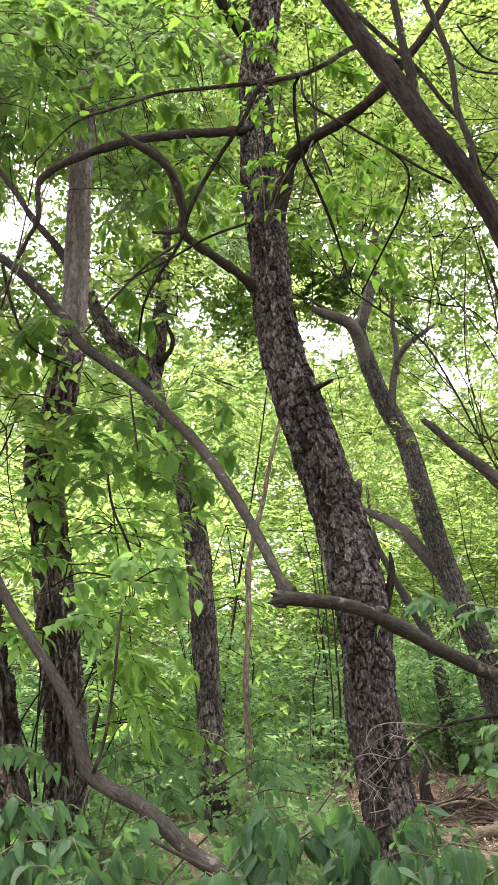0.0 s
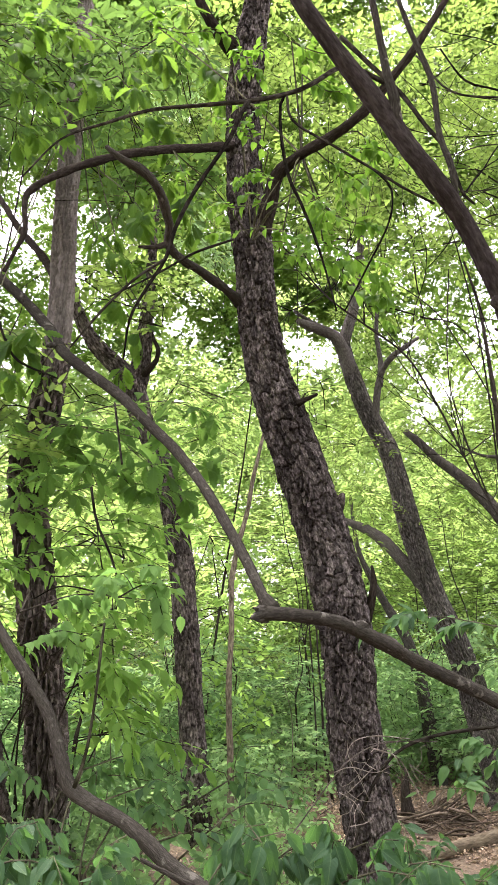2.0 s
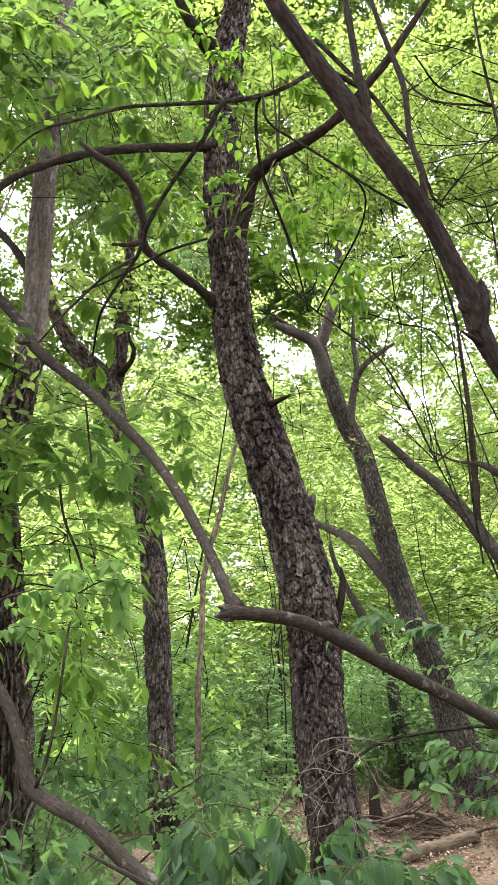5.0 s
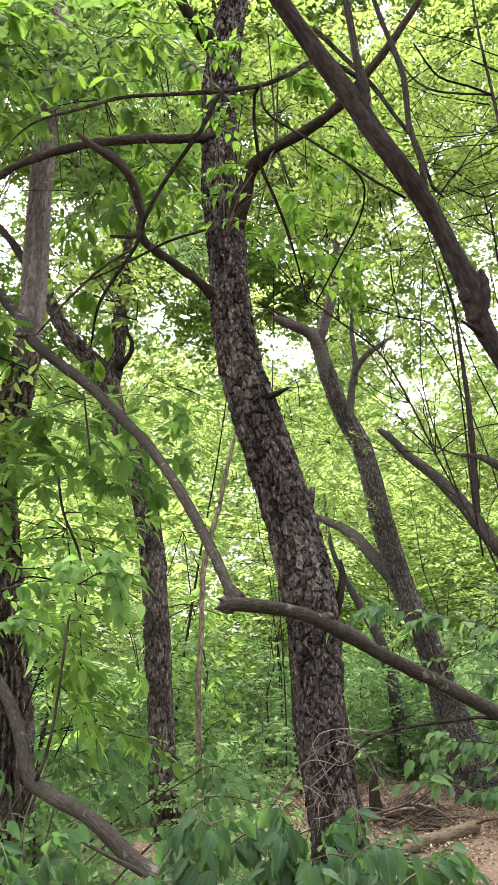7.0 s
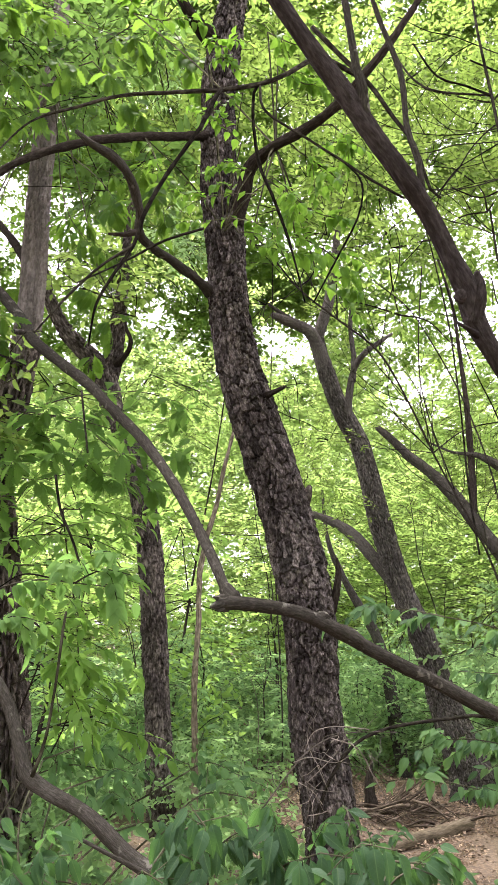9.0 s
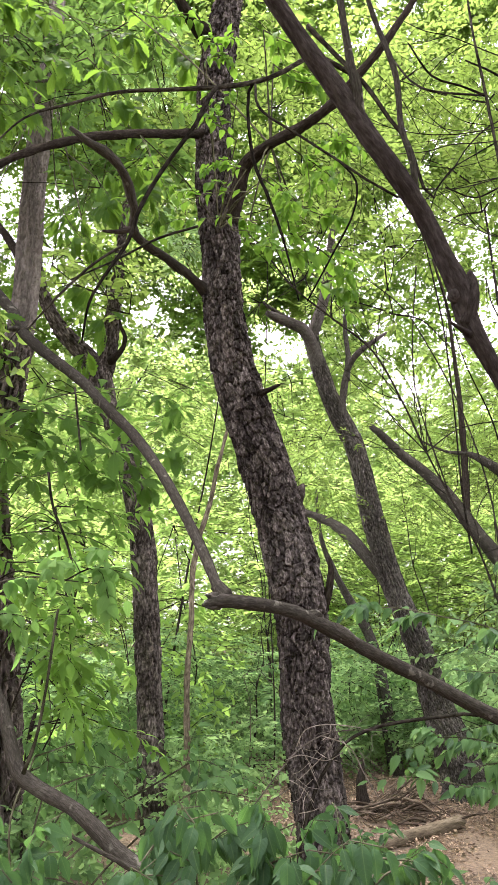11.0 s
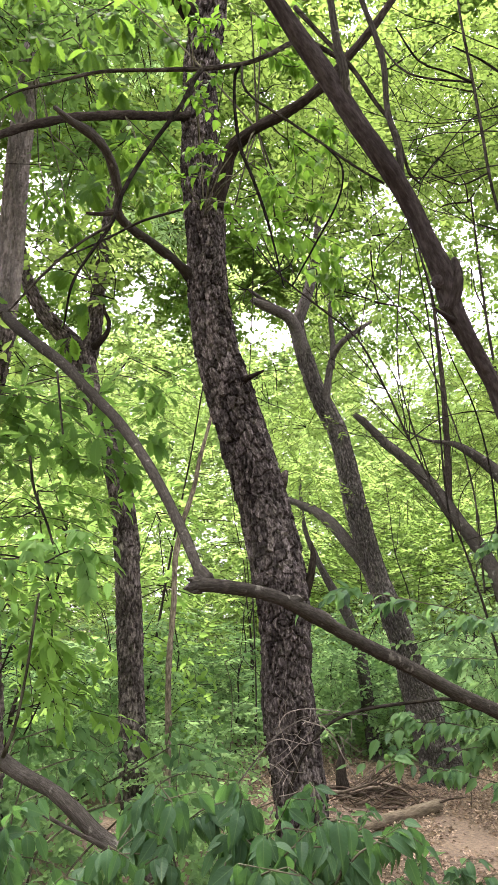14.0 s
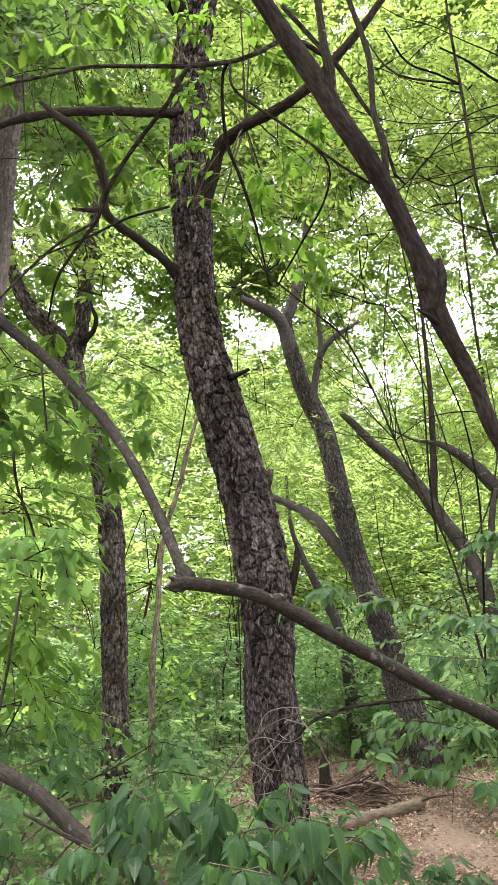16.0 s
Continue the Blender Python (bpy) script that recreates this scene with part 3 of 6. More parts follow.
def soil_material():
    m, n, l, p = nodes_of("leaf_littered_soil")
    geo = n.new("ShaderNodeNewGeometry")
    big, fine = n.new("ShaderNodeTexNoise"), n.new("ShaderNodeTexNoise")
    big.inputs["Scale"].default_value = 0.9
    big.inputs["Detail"].default_value = 5
    fine.inputs["Scale"].default_value = 26
    fine.inputs["Detail"].default_value = 8
    fine.inputs["Roughness"].default_value = 0.7
    for t in (big, fine):
        l.new(geo.outputs["Position"], t.inputs["Vector"])
    a = ramp(n, [(0.3, (0.055, 0.039, 0.028)), (0.5, (0.13, 0.095, 0.069)), (0.7, (0.25, 0.187, 0.139))])
    l.new(fine.outputs["Fac"], a.inputs["Fac"])
    b = ramp(n, [(0.35, (0.65, 0.62, 0.6)), (0.65, (1.1, 1.05, 1.0))])
    l.new(big.outputs["Fac"], b.inputs["Fac"])
    mx = n.new("ShaderNodeMix")
    mx.data_type, mx.blend_type = "RGBA", "MULTIPLY"
    mx.inputs["Factor"].default_value = 1
    l.new(a.outputs["Color"], mx.inputs["A"])
    l.new(b.outputs["Color"], mx.inputs["B"])
    l.new(mx.outputs["Result"], p.inputs["Base Color"])
    bp = n.new("ShaderNodeBump")
    bp.inputs["Strength"].default_value = 0.8
    bp.inputs["Distance"].default_value = 0.03
    l.new(fine.outputs["Fac"], bp.inputs["Height"])
    l.new(bp.outputs["Normal"], p.inputs["Normal"])
    p.inputs["Roughness"].default_value = 0.95
    return m


soil = soil_material()


def build_ground():
    k = np.sinh(np.linspace(-5.2, 5.2, 170)) / np.sinh(5.2)
    gx, gy = np.meshgrid(k * 300 + 1.5, k * 300 + 7)
    gz = ground_height(gx, gy)
    v = np.stack([gx, gy, gz], -1).reshape(-1, 3)
    i = (np.arange(169)[:, None] * 170 + np.arange(169)[None, :]).ravel()
    me = np_mesh("ground", v, np.stack([i, i + 1, i + 171, i + 170], -1), smooth=True)
    me.materials.append(soil)
    tagged(new("ground", me), "brown woodland soil strewn with dry leaves", "ground", "", "structure")


build_ground()


# ---- trees ----
def tree(name, label, trunk, bark, sides=20, step=0.06, rough=0.05, seed=1, category="tree", relief=None):
    """relief: plate width and height, depth, crack width and mesh size of modelled bark."""
    x, y, z, r = trunk[0]
    ob = thing(name, label, category, (x, y, z))
    if relief:
        part_of(ob, "trunk", relief_mesh("trunk", trunk, *relief, seed=seed, ridged=relief[1] > 0.25), bark)
        return ob
    part_of(ob, "trunk", tubes_mesh("trunk", [trunk], sides, step, rough, seed), bark)
    return ob


def limb(parent, points, bark, name="limb", sides=10, step=0.04, rough=0.07, seed=1, label=""):
    return part_of(parent, name, tubes_mesh(name, [points], sides, step, rough, seed), bark, label)


def rooted(points, flare=1.25):
    """Carries a stem down to the soil with a flared foot."""
    x, y, z, r = points[0]
    g = float(ground_height(np.array(x), np.array(y)))
    if z > g + 0.05:
        return [(x + 0.02, y, g - 0.12, r * flare * 1.15), (x + 0.01, y, g + 0.12, r * flare)] + list(points)
    return list(points)


# the leaning pine
pine_line = rooted([(0.77, 4.35, 0.83, 0.1363), (0.70, 4.39, 1.35, 0.1379), (0.68, 4.46, 1.92, 0.1483), (0.58, 4.50, 2.41, 0.1539), (0.45, 4.50, 2.88, 0.1467), (0.28, 4.50, 3.38, 0.1341), 
     (0.17, 4.46, 3.85, 0.1263), (0.13, 4.43, 4.38, 0.122), (0.063, 4.425, 4.958, 0.1186), (0.057, 4.425, 5.676, 0.1155), (0.123, 4.425, 6.342, 0.1039), (0.169, 4.425, 6.774, 0.0982), 
     (0.231, 4.5, 8.293, 0.0937)], 0.93)
pine = tree("pine_tree", "tall leaning pine with dark plated bark", pine_line, pine_plate, seed=3, relief=(0.035, 0.094, 0.029, 0.0062, 0.0052))
limb(pine, [(0.052, 4.425, 4.027, 0.0424), (-0.06, 4.312, 4.068, 0.0317), (-0.219, 4.125, 4.099, 0.0283), (-0.355, 3.825, 4.04, 0.0264), (-0.389, 3.713, 4.065, 0.0278), (-0.373, 3.637, 4.12, 0.0254), 
     (-0.421, 3.45, 4.217, 0.0254), (-0.501, 3.338, 4.26, 0.0258), (-0.596, 3.262, 4.273, 0.0215), (-0.681, 3.225, 4.324, 0.0117)], limb_bark, "dead_limb", 12, 0.03, 0.13, label="crooked broken dead limb")
limb(pine, [(-0.388, 3.713, 4.047, 0.0229), (-0.455, 3.675, 3.998, 0.0145), (-0.546, 3.637, 3.975, 0.008)], dark_limb, "snag", 6)
limb(pine, [(0.035, 4.387, 5.243, 0.0398), (-0.095, 4.275, 5.154, 0.0318), (-0.301, 4.05, 4.962, 0.0284), (-0.498, 3.863, 4.798, 0.0271), (-0.749, 3.637, 4.566, 0.0239), (-0.975, 3.45, 4.316, 0.0211), 
     (-1.099, 3.375, 4.162, 0.0192), (-1.116, 3.338, 4.049, 0.0148), (-1.088, 3.3, 3.856, 0.0132), (-1.131, 3.3, 3.738, 0.0117), (-1.174, 3.3, 3.622, 0.0091)], dark_limb, "limb", 12, 0.03, 0.12)
limb(pine, [(0.181, 4.387, 4.528, 0.0698), (0.245, 4.275, 4.761, 0.0553), (0.281, 4.2, 4.861, 0.0462), (0.403, 4.05, 4.9, 0.0366), (0.608, 3.9, 4.942, 0.034), (0.801, 3.75, 5.013, 0.0315), 
     (0.971, 3.675, 5.196, 0.0282), (1.103, 3.6, 5.355, 0.0248), (1.22, 3.6, 5.548, 0.022), (1.382, 3.6, 5.834, 0.016)], dark_limb, "limb", 12, 0.03, 0.12)
limb(pine, [(-0.005, 4.425, 6.133, 0.072), (-0.11, 4.35, 6.187, 0.0545), (-0.191, 4.275, 6.238, 0.0414), (-0.293, 4.2, 6.416, 0.033), (-0.418, 4.125, 6.749, 0.0248)], dark_limb, "limb")
limb(pine, [(0.832, 4.5, 1.94, 0.0274), (0.845, 4.425, 2.053, 0.0255), (0.857, 4.387, 2.167, 0.0187), (0.841, 4.35, 2.254, 0.0068)], dark_limb, "snag", 8, label="upright splintered stub")
limb(pine, [(0.416, 4.425, 3.311, 0.0256), (0.455, 4.2, 3.261, 0.0156), (0.501, 4.05, 3.239, 0.0084)], dark_limb, "snag", 6)
limb(pine, [(0.66, 4.5, 2.638, 0.0536), (0.687, 4.478, 2.681, 0.0357), (0.702, 4.47, 2.723, 0.0143)], pine_core, "burl", 8)

# tree with furrowed bark behind the bent branch
left_line = rooted([(-1.23, 5.62, 0.21, 0.1453), (-1.30, 5.62, 0.71, 0.129), (-1.383, 5.625, 1.477, 0.1256), (-1.489, 5.625, 2.094, 0.1251), (-1.582, 5.625, 2.659, 0.1241), (-1.656, 5.625, 3.114, 0.1199), 
     (-1.615, 5.662, 3.408, 0.1153), (-1.57, 5.7, 3.634, 0.1101), (-1.551, 5.775, 4.132, 0.1066)])
locust = tree("furrowed_tree", "upright tree with deeply furrowed dark bark", left_line, ridge_plate, seed=7, relief=(0.05, 0.85, 0.056, 0.017, 0.0095))
# the paler bark colour here stands in for sky light on the trunk
upper_line = [(-1.557, 5.76, 3.987, 0.1057), (-1.551, 5.775, 4.132, 0.1066), (-1.547, 5.85, 4.548, 0.1072), (-1.577, 5.925, 5.067, 0.1056), (-1.615, 6.0, 5.745, 0.1042), (-1.636, 6.075, 6.615, 0.1005), 
     (-1.636, 6.15, 7.21, 0.095), (-1.634, 6.225, 7.919, 0.0835), (-1.67, 6.3, 9.065, 0.0688)]
part_of(locust, "upper_trunk", relief_mesh("upper_trunk", upper_line, 0.034, 0.55, 0.013, 0.009, 0.0095, 8, 0.008, ridged=True), upper_bark, "flaking upper trunk, skylight painted into its pale bark")
edge_line = rooted([(-1.344, 4.875, 0.327, 0.0948), (-1.451, 4.875, 0.784, 0.0801), (-1.53, 4.875, 1.175, 0.0712), (-1.625, 4.875, 1.548, 0.0655), (-1.81, 4.95, 2.241, 0.0652), (-2.081, 5.025, 3.481, 0.0622), 
     (-2.547, 5.175, 6.061, 0.0575)])
edge_tree = tree("furrowed_tree", "slender dark furrowed tree beside the thicket", edge_line, ridge_plate, seed=9, relief=(0.046, 0.7, 0.045, 0.015, 0.0095))

limb(locust, [(-1.633, 6.0, 5.023, 0.0468), (-1.894, 6.225, 5.448, 0.0382), (-2.181, 6.45, 5.837, 0.0342), (-2.557, 6.75, 6.439, 0.0303), (-2.999, 6.975, 7.033, 0.0254)], dark_limb)
limb(locust, [(-1.579, 5.625, 2.614, 0.0531), (-1.603, 5.475, 2.613, 0.0302), (-1.625, 5.4, 2.631, 0.017)], locust_bark, "snag", 8)
limb(edge_tree, [(-1.783, 4.95, 2.165, 0.0267), (-1.844, 4.8, 2.375, 0.0188), (-1.964, 4.65, 2.65, 0.0129)], dark_limb)

# forked pine farther back
fork_line = rooted([(-0.275, 7.125, -0.026, 0.1302), (-0.321, 7.125, 0.433, 0.1199), (-0.382, 7.125, 1.155, 0.1129), (-0.435, 7.125, 1.815, 0.1131), (-0.5, 7.125, 2.455, 0.1103), (-0.589, 7.125, 3.013, 0.107), 
     (-0.751, 7.125, 3.595, 0.1064), (-0.982, 7.125, 4.109, 0.1054), (-1.082, 7.125, 4.452, 0.1363), (-1.075, 7.125, 4.579, 0.0952)])
forked = tree("forked_pine", "scaly-barked pine forking high in the wood", fork_line, fork_plate, seed=12, relief=(0.05, 0.13, 0.028, 0.0085, 0.0095))
part_of(forked, "limb", relief_mesh("limb", [(-1.069, 7.125, 4.402, 0.1065), (-1.194, 7.05, 4.562, 0.0953), (-1.316, 6.975, 4.676, 0.0862), (-1.423, 6.9, 4.771, 0.0761), (-1.53, 6.825, 4.914, 0.0655), (-1.63, 6.75, 5.12, 0.055), (-1.7, 6.7, 5.4, 0.045), (-1.74, 6.7, 5.8, 0.03)], 0.045, 0.1, 0.02, 0.008, 0.0105, 13, 0.006), fork_plate)
part_of(forked, "limb", relief_mesh("limb", [(-1.046, 7.125, 4.421, 0.1125), (-1.0, 7.125, 4.643, 0.0985), (-0.976, 7.125, 4.836, 0.0881), (-0.961, 7.125, 5.097, 0.0756), (-0.943, 7.125, 5.498, 0.0611), (-0.927, 7.125, 5.98, 0.0452), (-0.895, 7.125, 6.622, 0.0291)], 0.045, 0.1, 0.02, 0.008, 0.0105, 14, 0.006), fork_plate)
limb(forked, [(-1.0, 7.125, 4.51, 0.055), (-0.9, 7.0, 4.55, 0.036), (-0.81, 6.92, 4.63, 0.027), (-0.79, 6.85, 4.73, 0.022), (-0.83, 6.83, 4.81, 0.017), (-0.85, 6.83, 4.9, 0.01)], dark_limb, seed=5)

# pale thin sapling
pale_line = rooted([(-0.002, 6.3, 0.503, 0.0276), (-0.011, 6.3, 0.879, 0.0263), (-0.03, 6.3, 1.445, 0.0251), (-0.012, 6.3, 1.9, 0.0234), (-0.012, 6.375, 2.332, 0.0241), (0.048, 6.375, 2.678, 0.0225), 
     (0.12, 6.45, 2.945, 0.0209), (0.174, 6.45, 3.259, 0.0191), (0.263, 6.525, 3.658, 0.0151), (0.34, 6.6, 4.02, 0.0112)])
pale = tree("pale_sapling", "thin pale crooked sapling stem", pale_line, pale_bark, 8, 0.06, 0.10, 15)

# leaning grey-barked tree
oak_line = rooted([(2.9817, 8.25, 0.04, 0.3163), (2.9435, 8.25, 0.32, 0.2489), (2.8218, 8.25, 0.73, 0.2053), (2.6732, 8.25, 1.145, 0.1648), (2.5548, 8.25, 1.586, 0.1422), (2.3902, 8.25, 2.031, 0.129), 
     (2.2793, 8.25, 2.301, 0.1235), (2.1942, 8.25, 2.569, 0.1209), (2.091, 8.25, 2.947, 0.1211), (1.9994, 8.25, 3.326, 0.1185), (1.92, 8.25, 3.699, 0.116), (1.8528, 8.25, 3.975, 0.1134), 
     (1.7301, 8.25, 4.251, 0.1078), (1.6115, 8.25, 4.496, 0.102), (1.5064, 8.25, 4.781, 0.0993), (1.3992, 8.25, 5.144, 0.0907), (1.3252, 8.25, 5.426, 0.0879)], 1.2)
oak = tree("grey_tree", "leaning grey-barked tree standing on a flared foot", oak_line, oak_plate, seed=21, relief=(0.03, 0.3, 0.02, 0.01, 0.0085))
limb(oak, [(1.43, 8.25, 5, 0.092), (1.35, 8.2, 5.25, 0.0848), (1.22, 8.1, 5.43, 0.076), (1.04, 8, 5.48, 0.0664), (0.88, 7.9, 5.49, 0.0544), (0.74, 7.85, 5.53, 0.032)], oak_bark, sides=14)
limb(oak, [(0.98, 7.95, 5.5, 0.051), (0.84, 7.9, 5.58, 0.0298), (0.7, 7.85, 5.66, 0.0153)], oak_bark, "snag")
limb(oak, [(1.329, 8.25, 5.366, 0.081), (1.42, 8.25, 5.68, 0.0738), (1.51, 8.25, 5.99, 0.0656), (1.58, 8.25, 6.475, 0.0541), (1.626, 8.25, 6.968, 0.0443), (1.716, 8.25, 7.821, 0.0329)], oak_bark)
limb(oak, [(1.68, 8.25, 4.25, 0.0595), (1.69, 8.1, 4.62, 0.0442), (1.74, 8, 4.92, 0.0382), (1.85, 7.85, 5.08, 0.0357), (2.02, 7.8, 5.2, 0.0289), (2.16, 7.78, 5.3, 0.0153)], oak_bark)
limb(oak, [(1.73, 8.05, 4.78, 0.04), (1.75, 8.05, 5.1, 0.032), (1.72, 8.05, 5.5, 0.026), (1.78, 8.1, 6.0, 0.018)], oak_bark, seed=4)
limb(oak, [(2.239, 8.25, 2.377, 0.0898), (2.011, 8.4, 2.69, 0.0794), (1.805, 8.55, 2.991, 0.0725), (1.588, 8.7, 3.179, 0.0592), (1.362, 8.85, 3.301, 0.0422), (1.128, 9, 3.427, 0.0245)], oak_bark)

far_stem = rooted([(2.594, 9.75, 0.135, 0.1013), (2.514, 9.75, 0.714, 0.0917), (2.438, 9.75, 1.274, 0.0819), (2.291, 9.75, 1.849, 0.0717), (2.024, 9.75, 2.331, 0.055), (1.83, 9.75, 2.695, 0.042), 
     (1.671, 9.75, 3.113, 0.03), (1.6, 9.75, 3.8, 0.018)])
tree("slender_tree", "slender dark tree standing in the far undergrowth", far_stem, oak_bark, 12, 0.06, 0.08, 23)

# dead leaning stem
dead_line = [(3.474, 6.75, 0.707, 0.0695), (3.39, 6.975, 1.434, 0.0709), (3.311, 7.125, 1.9, 0.0735), (3.257, 7.2, 2.225, 0.075), (3.17, 7.35, 2.564, 0.0772), (2.93, 7.5, 2.96, 0.0764), 
     (2.76, 7.613, 3.284, 0.0718), (2.534, 7.725, 3.588, 0.0637), (2.286, 7.8, 3.818, 0.0549), (2.081, 7.837, 4.046, 0.0423), (1.952, 7.875, 4.173, 0.0295)]
x0, y0, z0, r0 = dead_line[0]
dead_line = [(x0 + 0.05, y0 - 0.1, float(ground_height(np.array(x0), np.array(y0))) - 0.1, r0 * 1.2)] + dead_line
dead = tree("dead_leaning_tree", "bare dead stem leaning over the undergrowth", dead_line, limb_bark, 12, 0.05, 0.08, 25)
limb(dead, [(2.889, 7.538, 3.013, 0.0461), (2.912, 7.538, 3.55, 0.0406), (2.892, 7.5, 4.324, 0.0319), (2.826, 7.425, 4.972, 0.0225), (2.78, 7.425, 5.53, 0.0196), (2.626, 7.35, 6.056, 0.0131)], dark_limb, "upright_shoot", 6)
limb(dead, [(3.931, 7.2, 2.792, 0.08), (3.507, 7.312, 3.259, 0.0789), (3.325, 7.387, 3.491, 0.0708), (3.113, 7.425, 3.661, 0.0527), (2.953, 7.5, 3.762, 0.0313), (2.722, 7.575, 3.809, 0.0158), 
     (2.456, 7.65, 3.947, 0.0096)], limb_bark, "side_limb", 8)
limb(dead, [(3.501, 7.275, 3.233, 0.0362), (3.438, 7.238, 3.109, 0.0359), (3.372, 7.2, 2.719, 0.0352), (3.274, 7.125, 2.261, 0.0286), (3.236, 7.125, 2.02, 0.017)], limb_bark, "hanging_limb", 7)

# ---- near limbs ----
near_line = [(1.764, 2.925, 2.03, 0.0408), (1.527, 2.775, 2.357, 0.0357), (1.351, 2.662, 2.555, 0.0329), (1.278, 2.625, 2.71, 0.0328), (1.164, 2.55, 2.848, 0.0342), (1.084, 2.513, 2.98, 0.0422), 
     (1.046, 2.475, 3.09, 0.0477), (0.974, 2.438, 3.213, 0.0365), (0.892, 2.4, 3.357, 0.0383), (0.778, 2.325, 3.474, 0.0385), (0.663, 2.287, 3.611, 0.0392), (0.564, 2.25, 3.741, 0.039), 
     (0.481, 2.213, 3.83, 0.036), (0.409, 2.175, 3.9, 0.0339), (0.335, 2.138, 3.981, 0.0318), (0.25, 2.1, 4.083, 0.0298), (0.138, 2.062, 4.257, 0.0263)]
near_line = [(1.95, 3.2, 0.05, 0.075), (1.8, 3.15, 0.5, 0.066)] + near_line
near_limb = thing("leaning_tree", "smooth dark leaning stem overhead with a gnarled knot", "tree", near_line[0][:3])
near_stem = limb(near_limb, near_line, near_bark, "stem", 16, 0.03, 0.05, 31)
limb(near_stem, [(1.066, 2.51, 2.96, 0.0324), (1.084, 2.478, 3.04, 0.036), (1.088, 2.455, 3.1, 0.027), (1.076, 2.435, 3.145, 0.0108)], near_bark, "knot", 14, 0.01, 0.09, 5)
limb(near_stem, [(1.061, 2.5, 3.09, 0.0378), (1.031, 2.475, 3.065, 0.036), (1.011, 2.46, 3.04, 0.0234)], near_bark, "knot", 14, 0.01, 0.08, 6)
limb(near_stem, [(1.091, 2.513, 2.913, 0.0159), (1.02, 2.438, 2.908, 0.0096), (0.972, 2.4, 2.911, 0.0048)], near_bark, "snag", 6)
limb(near_stem, [(0.69, 2.3, 3.575, 0.017), (0.626, 2.265, 3.663, 0.0225), (0.603, 2.213, 3.767, 0.0211), (0.584, 2.213, 3.866, 0.0171), (0.569, 2.213, 3.981, 0.0151), (0.552, 2.213, 4.137, 0.0142), (0.53, 2.213, 4.325, 0.0133)], limb_bark, "side_limb", 8)
limb(near_stem, [(0.915, 2.42, 3.32, 0.012), (0.857, 2.36, 3.422, 0.0151), (0.838, 2.325, 3.544, 0.013), (0.801, 2.325, 3.693, 0.0121), (0.79, 2.325, 3.927, 0.0123), (0.758, 2.325, 4.059, 0.0113), (0.709, 2.325, 4.219, 0.0103), 
     (0.669, 2.325, 4.384, 0.0093)], limb_bark, "side_limb", 8)
limb(near_stem, [(0.457, 2.475, 4.31, 0.012), (0.567, 2.475, 4.179, 0.0107), (0.699, 2.475, 4.023, 0.0107), (0.793, 2.475, 3.866, 0.0094), (0.868, 2.475, 3.751, 0.0093), (0.907, 2.475, 3.608, 0.0081), 
     (0.928, 2.475, 3.531, 0.0069), (0.969, 2.475, 3.491, 0.0046)], twig_bark, "twig", 6)

# bent broken branch
bent_a = [(0.12, 2.985, 1.906, 0.0273), (0.166, 3, 1.911, 0.0306), (0.286, 3.113, 1.908, 0.0295), (0.419, 3.225, 1.894, 0.0294), (0.533, 3.338, 1.869, 0.0316), (0.653, 3.45, 1.827, 0.0325), 
     (0.805, 3.562, 1.757, 0.0334), (0.99, 3.675, 1.672, 0.0342), (1.255, 3.825, 1.565, 0.0353), (1.577, 3.975, 1.418, 0.0377), (1.951, 4.125, 1.264, 0.0415), (2.292, 4.2, 1.058, 0.0417)]
bent_b = [(0.152, 3.037, 1.936, 0.0251), (0.121, 3.113, 2.023, 0.0239), (0.051, 3.3, 2.192, 0.0247), (-0.043, 3.525, 2.39, 0.0266), (-0.167, 3.75, 2.622, 0.0287), (-0.349, 4.05, 2.901, 0.0314), 
     (-0.53, 4.275, 3.118, 0.032), (-0.751, 4.5, 3.378, 0.0356), (-1.029, 4.8, 3.657, 0.0383), (-1.296, 5.1, 3.937, 0.0428), (-1.482, 5.25, 4.218, 0.0445), (-1.702, 5.325, 4.478, 0.0418), 
     (-1.979, 5.4, 4.748, 0.0389), (-2.313, 5.475, 5.004, 0.0359), (-2.766, 5.55, 5.325, 0.0286)]
bent_a = bent_a + [(3.0, 4.5, 0.55, 0.05), (3.5, 4.7, 0.1, 0.05)]
bent = thing("broken_branch", "long bent broken branch hung across the pine trunk", "branch", bent_a[0][:3])
lower_arm = limb(bent, bent_a, limb_bark, "lower_arm", 14, 0.03, 0.06, 41)
upper_arm = limb(bent, bent_b, limb_bark, "upper_arm", 12, 0.03, 0.05, 43)
for q in ([(0.138, 2.985, 1.906, 0.0251), (0.101, 2.955, 1.895, 0.0158), (0.078, 2.94, 1.89, 0.0034)], [(0.138, 2.985, 1.923, 0.0183), (0.106, 2.963, 1.927, 0.0102), (0.089, 2.948, 1.93, 0.0023)], [(0.15, 3.0, 1.888, 0.016), (0.114, 2.963, 1.88, 0.0079), (0.096, 2.948, 1.882, 0.0023)], [(0.177, 3.015, 1.921, 0.0312), (0.157, 3.03, 1.942, 0.0325), (0.137, 3.06, 1.979, 0.0283)]):
    limb(lower_arm, q, limb_bark, "splinter", 7, 0.012, 0.2)
limb(lower_arm, [(0.575, 3.38, 1.866, 0.026), (0.615, 3.4, 1.878, 0.02), (0.64, 3.42, 1.872, 0.006)], limb_bark, "chip", 8, 0.01, 0.2)
limb(lower_arm, [(0.7, 3.485, 1.815, 0.03), (0.76, 3.51, 1.79, 0.031), (0.83, 3.56, 1.752, 0.024)], limb_bark, "chip", 9, 0.01, 0.16)
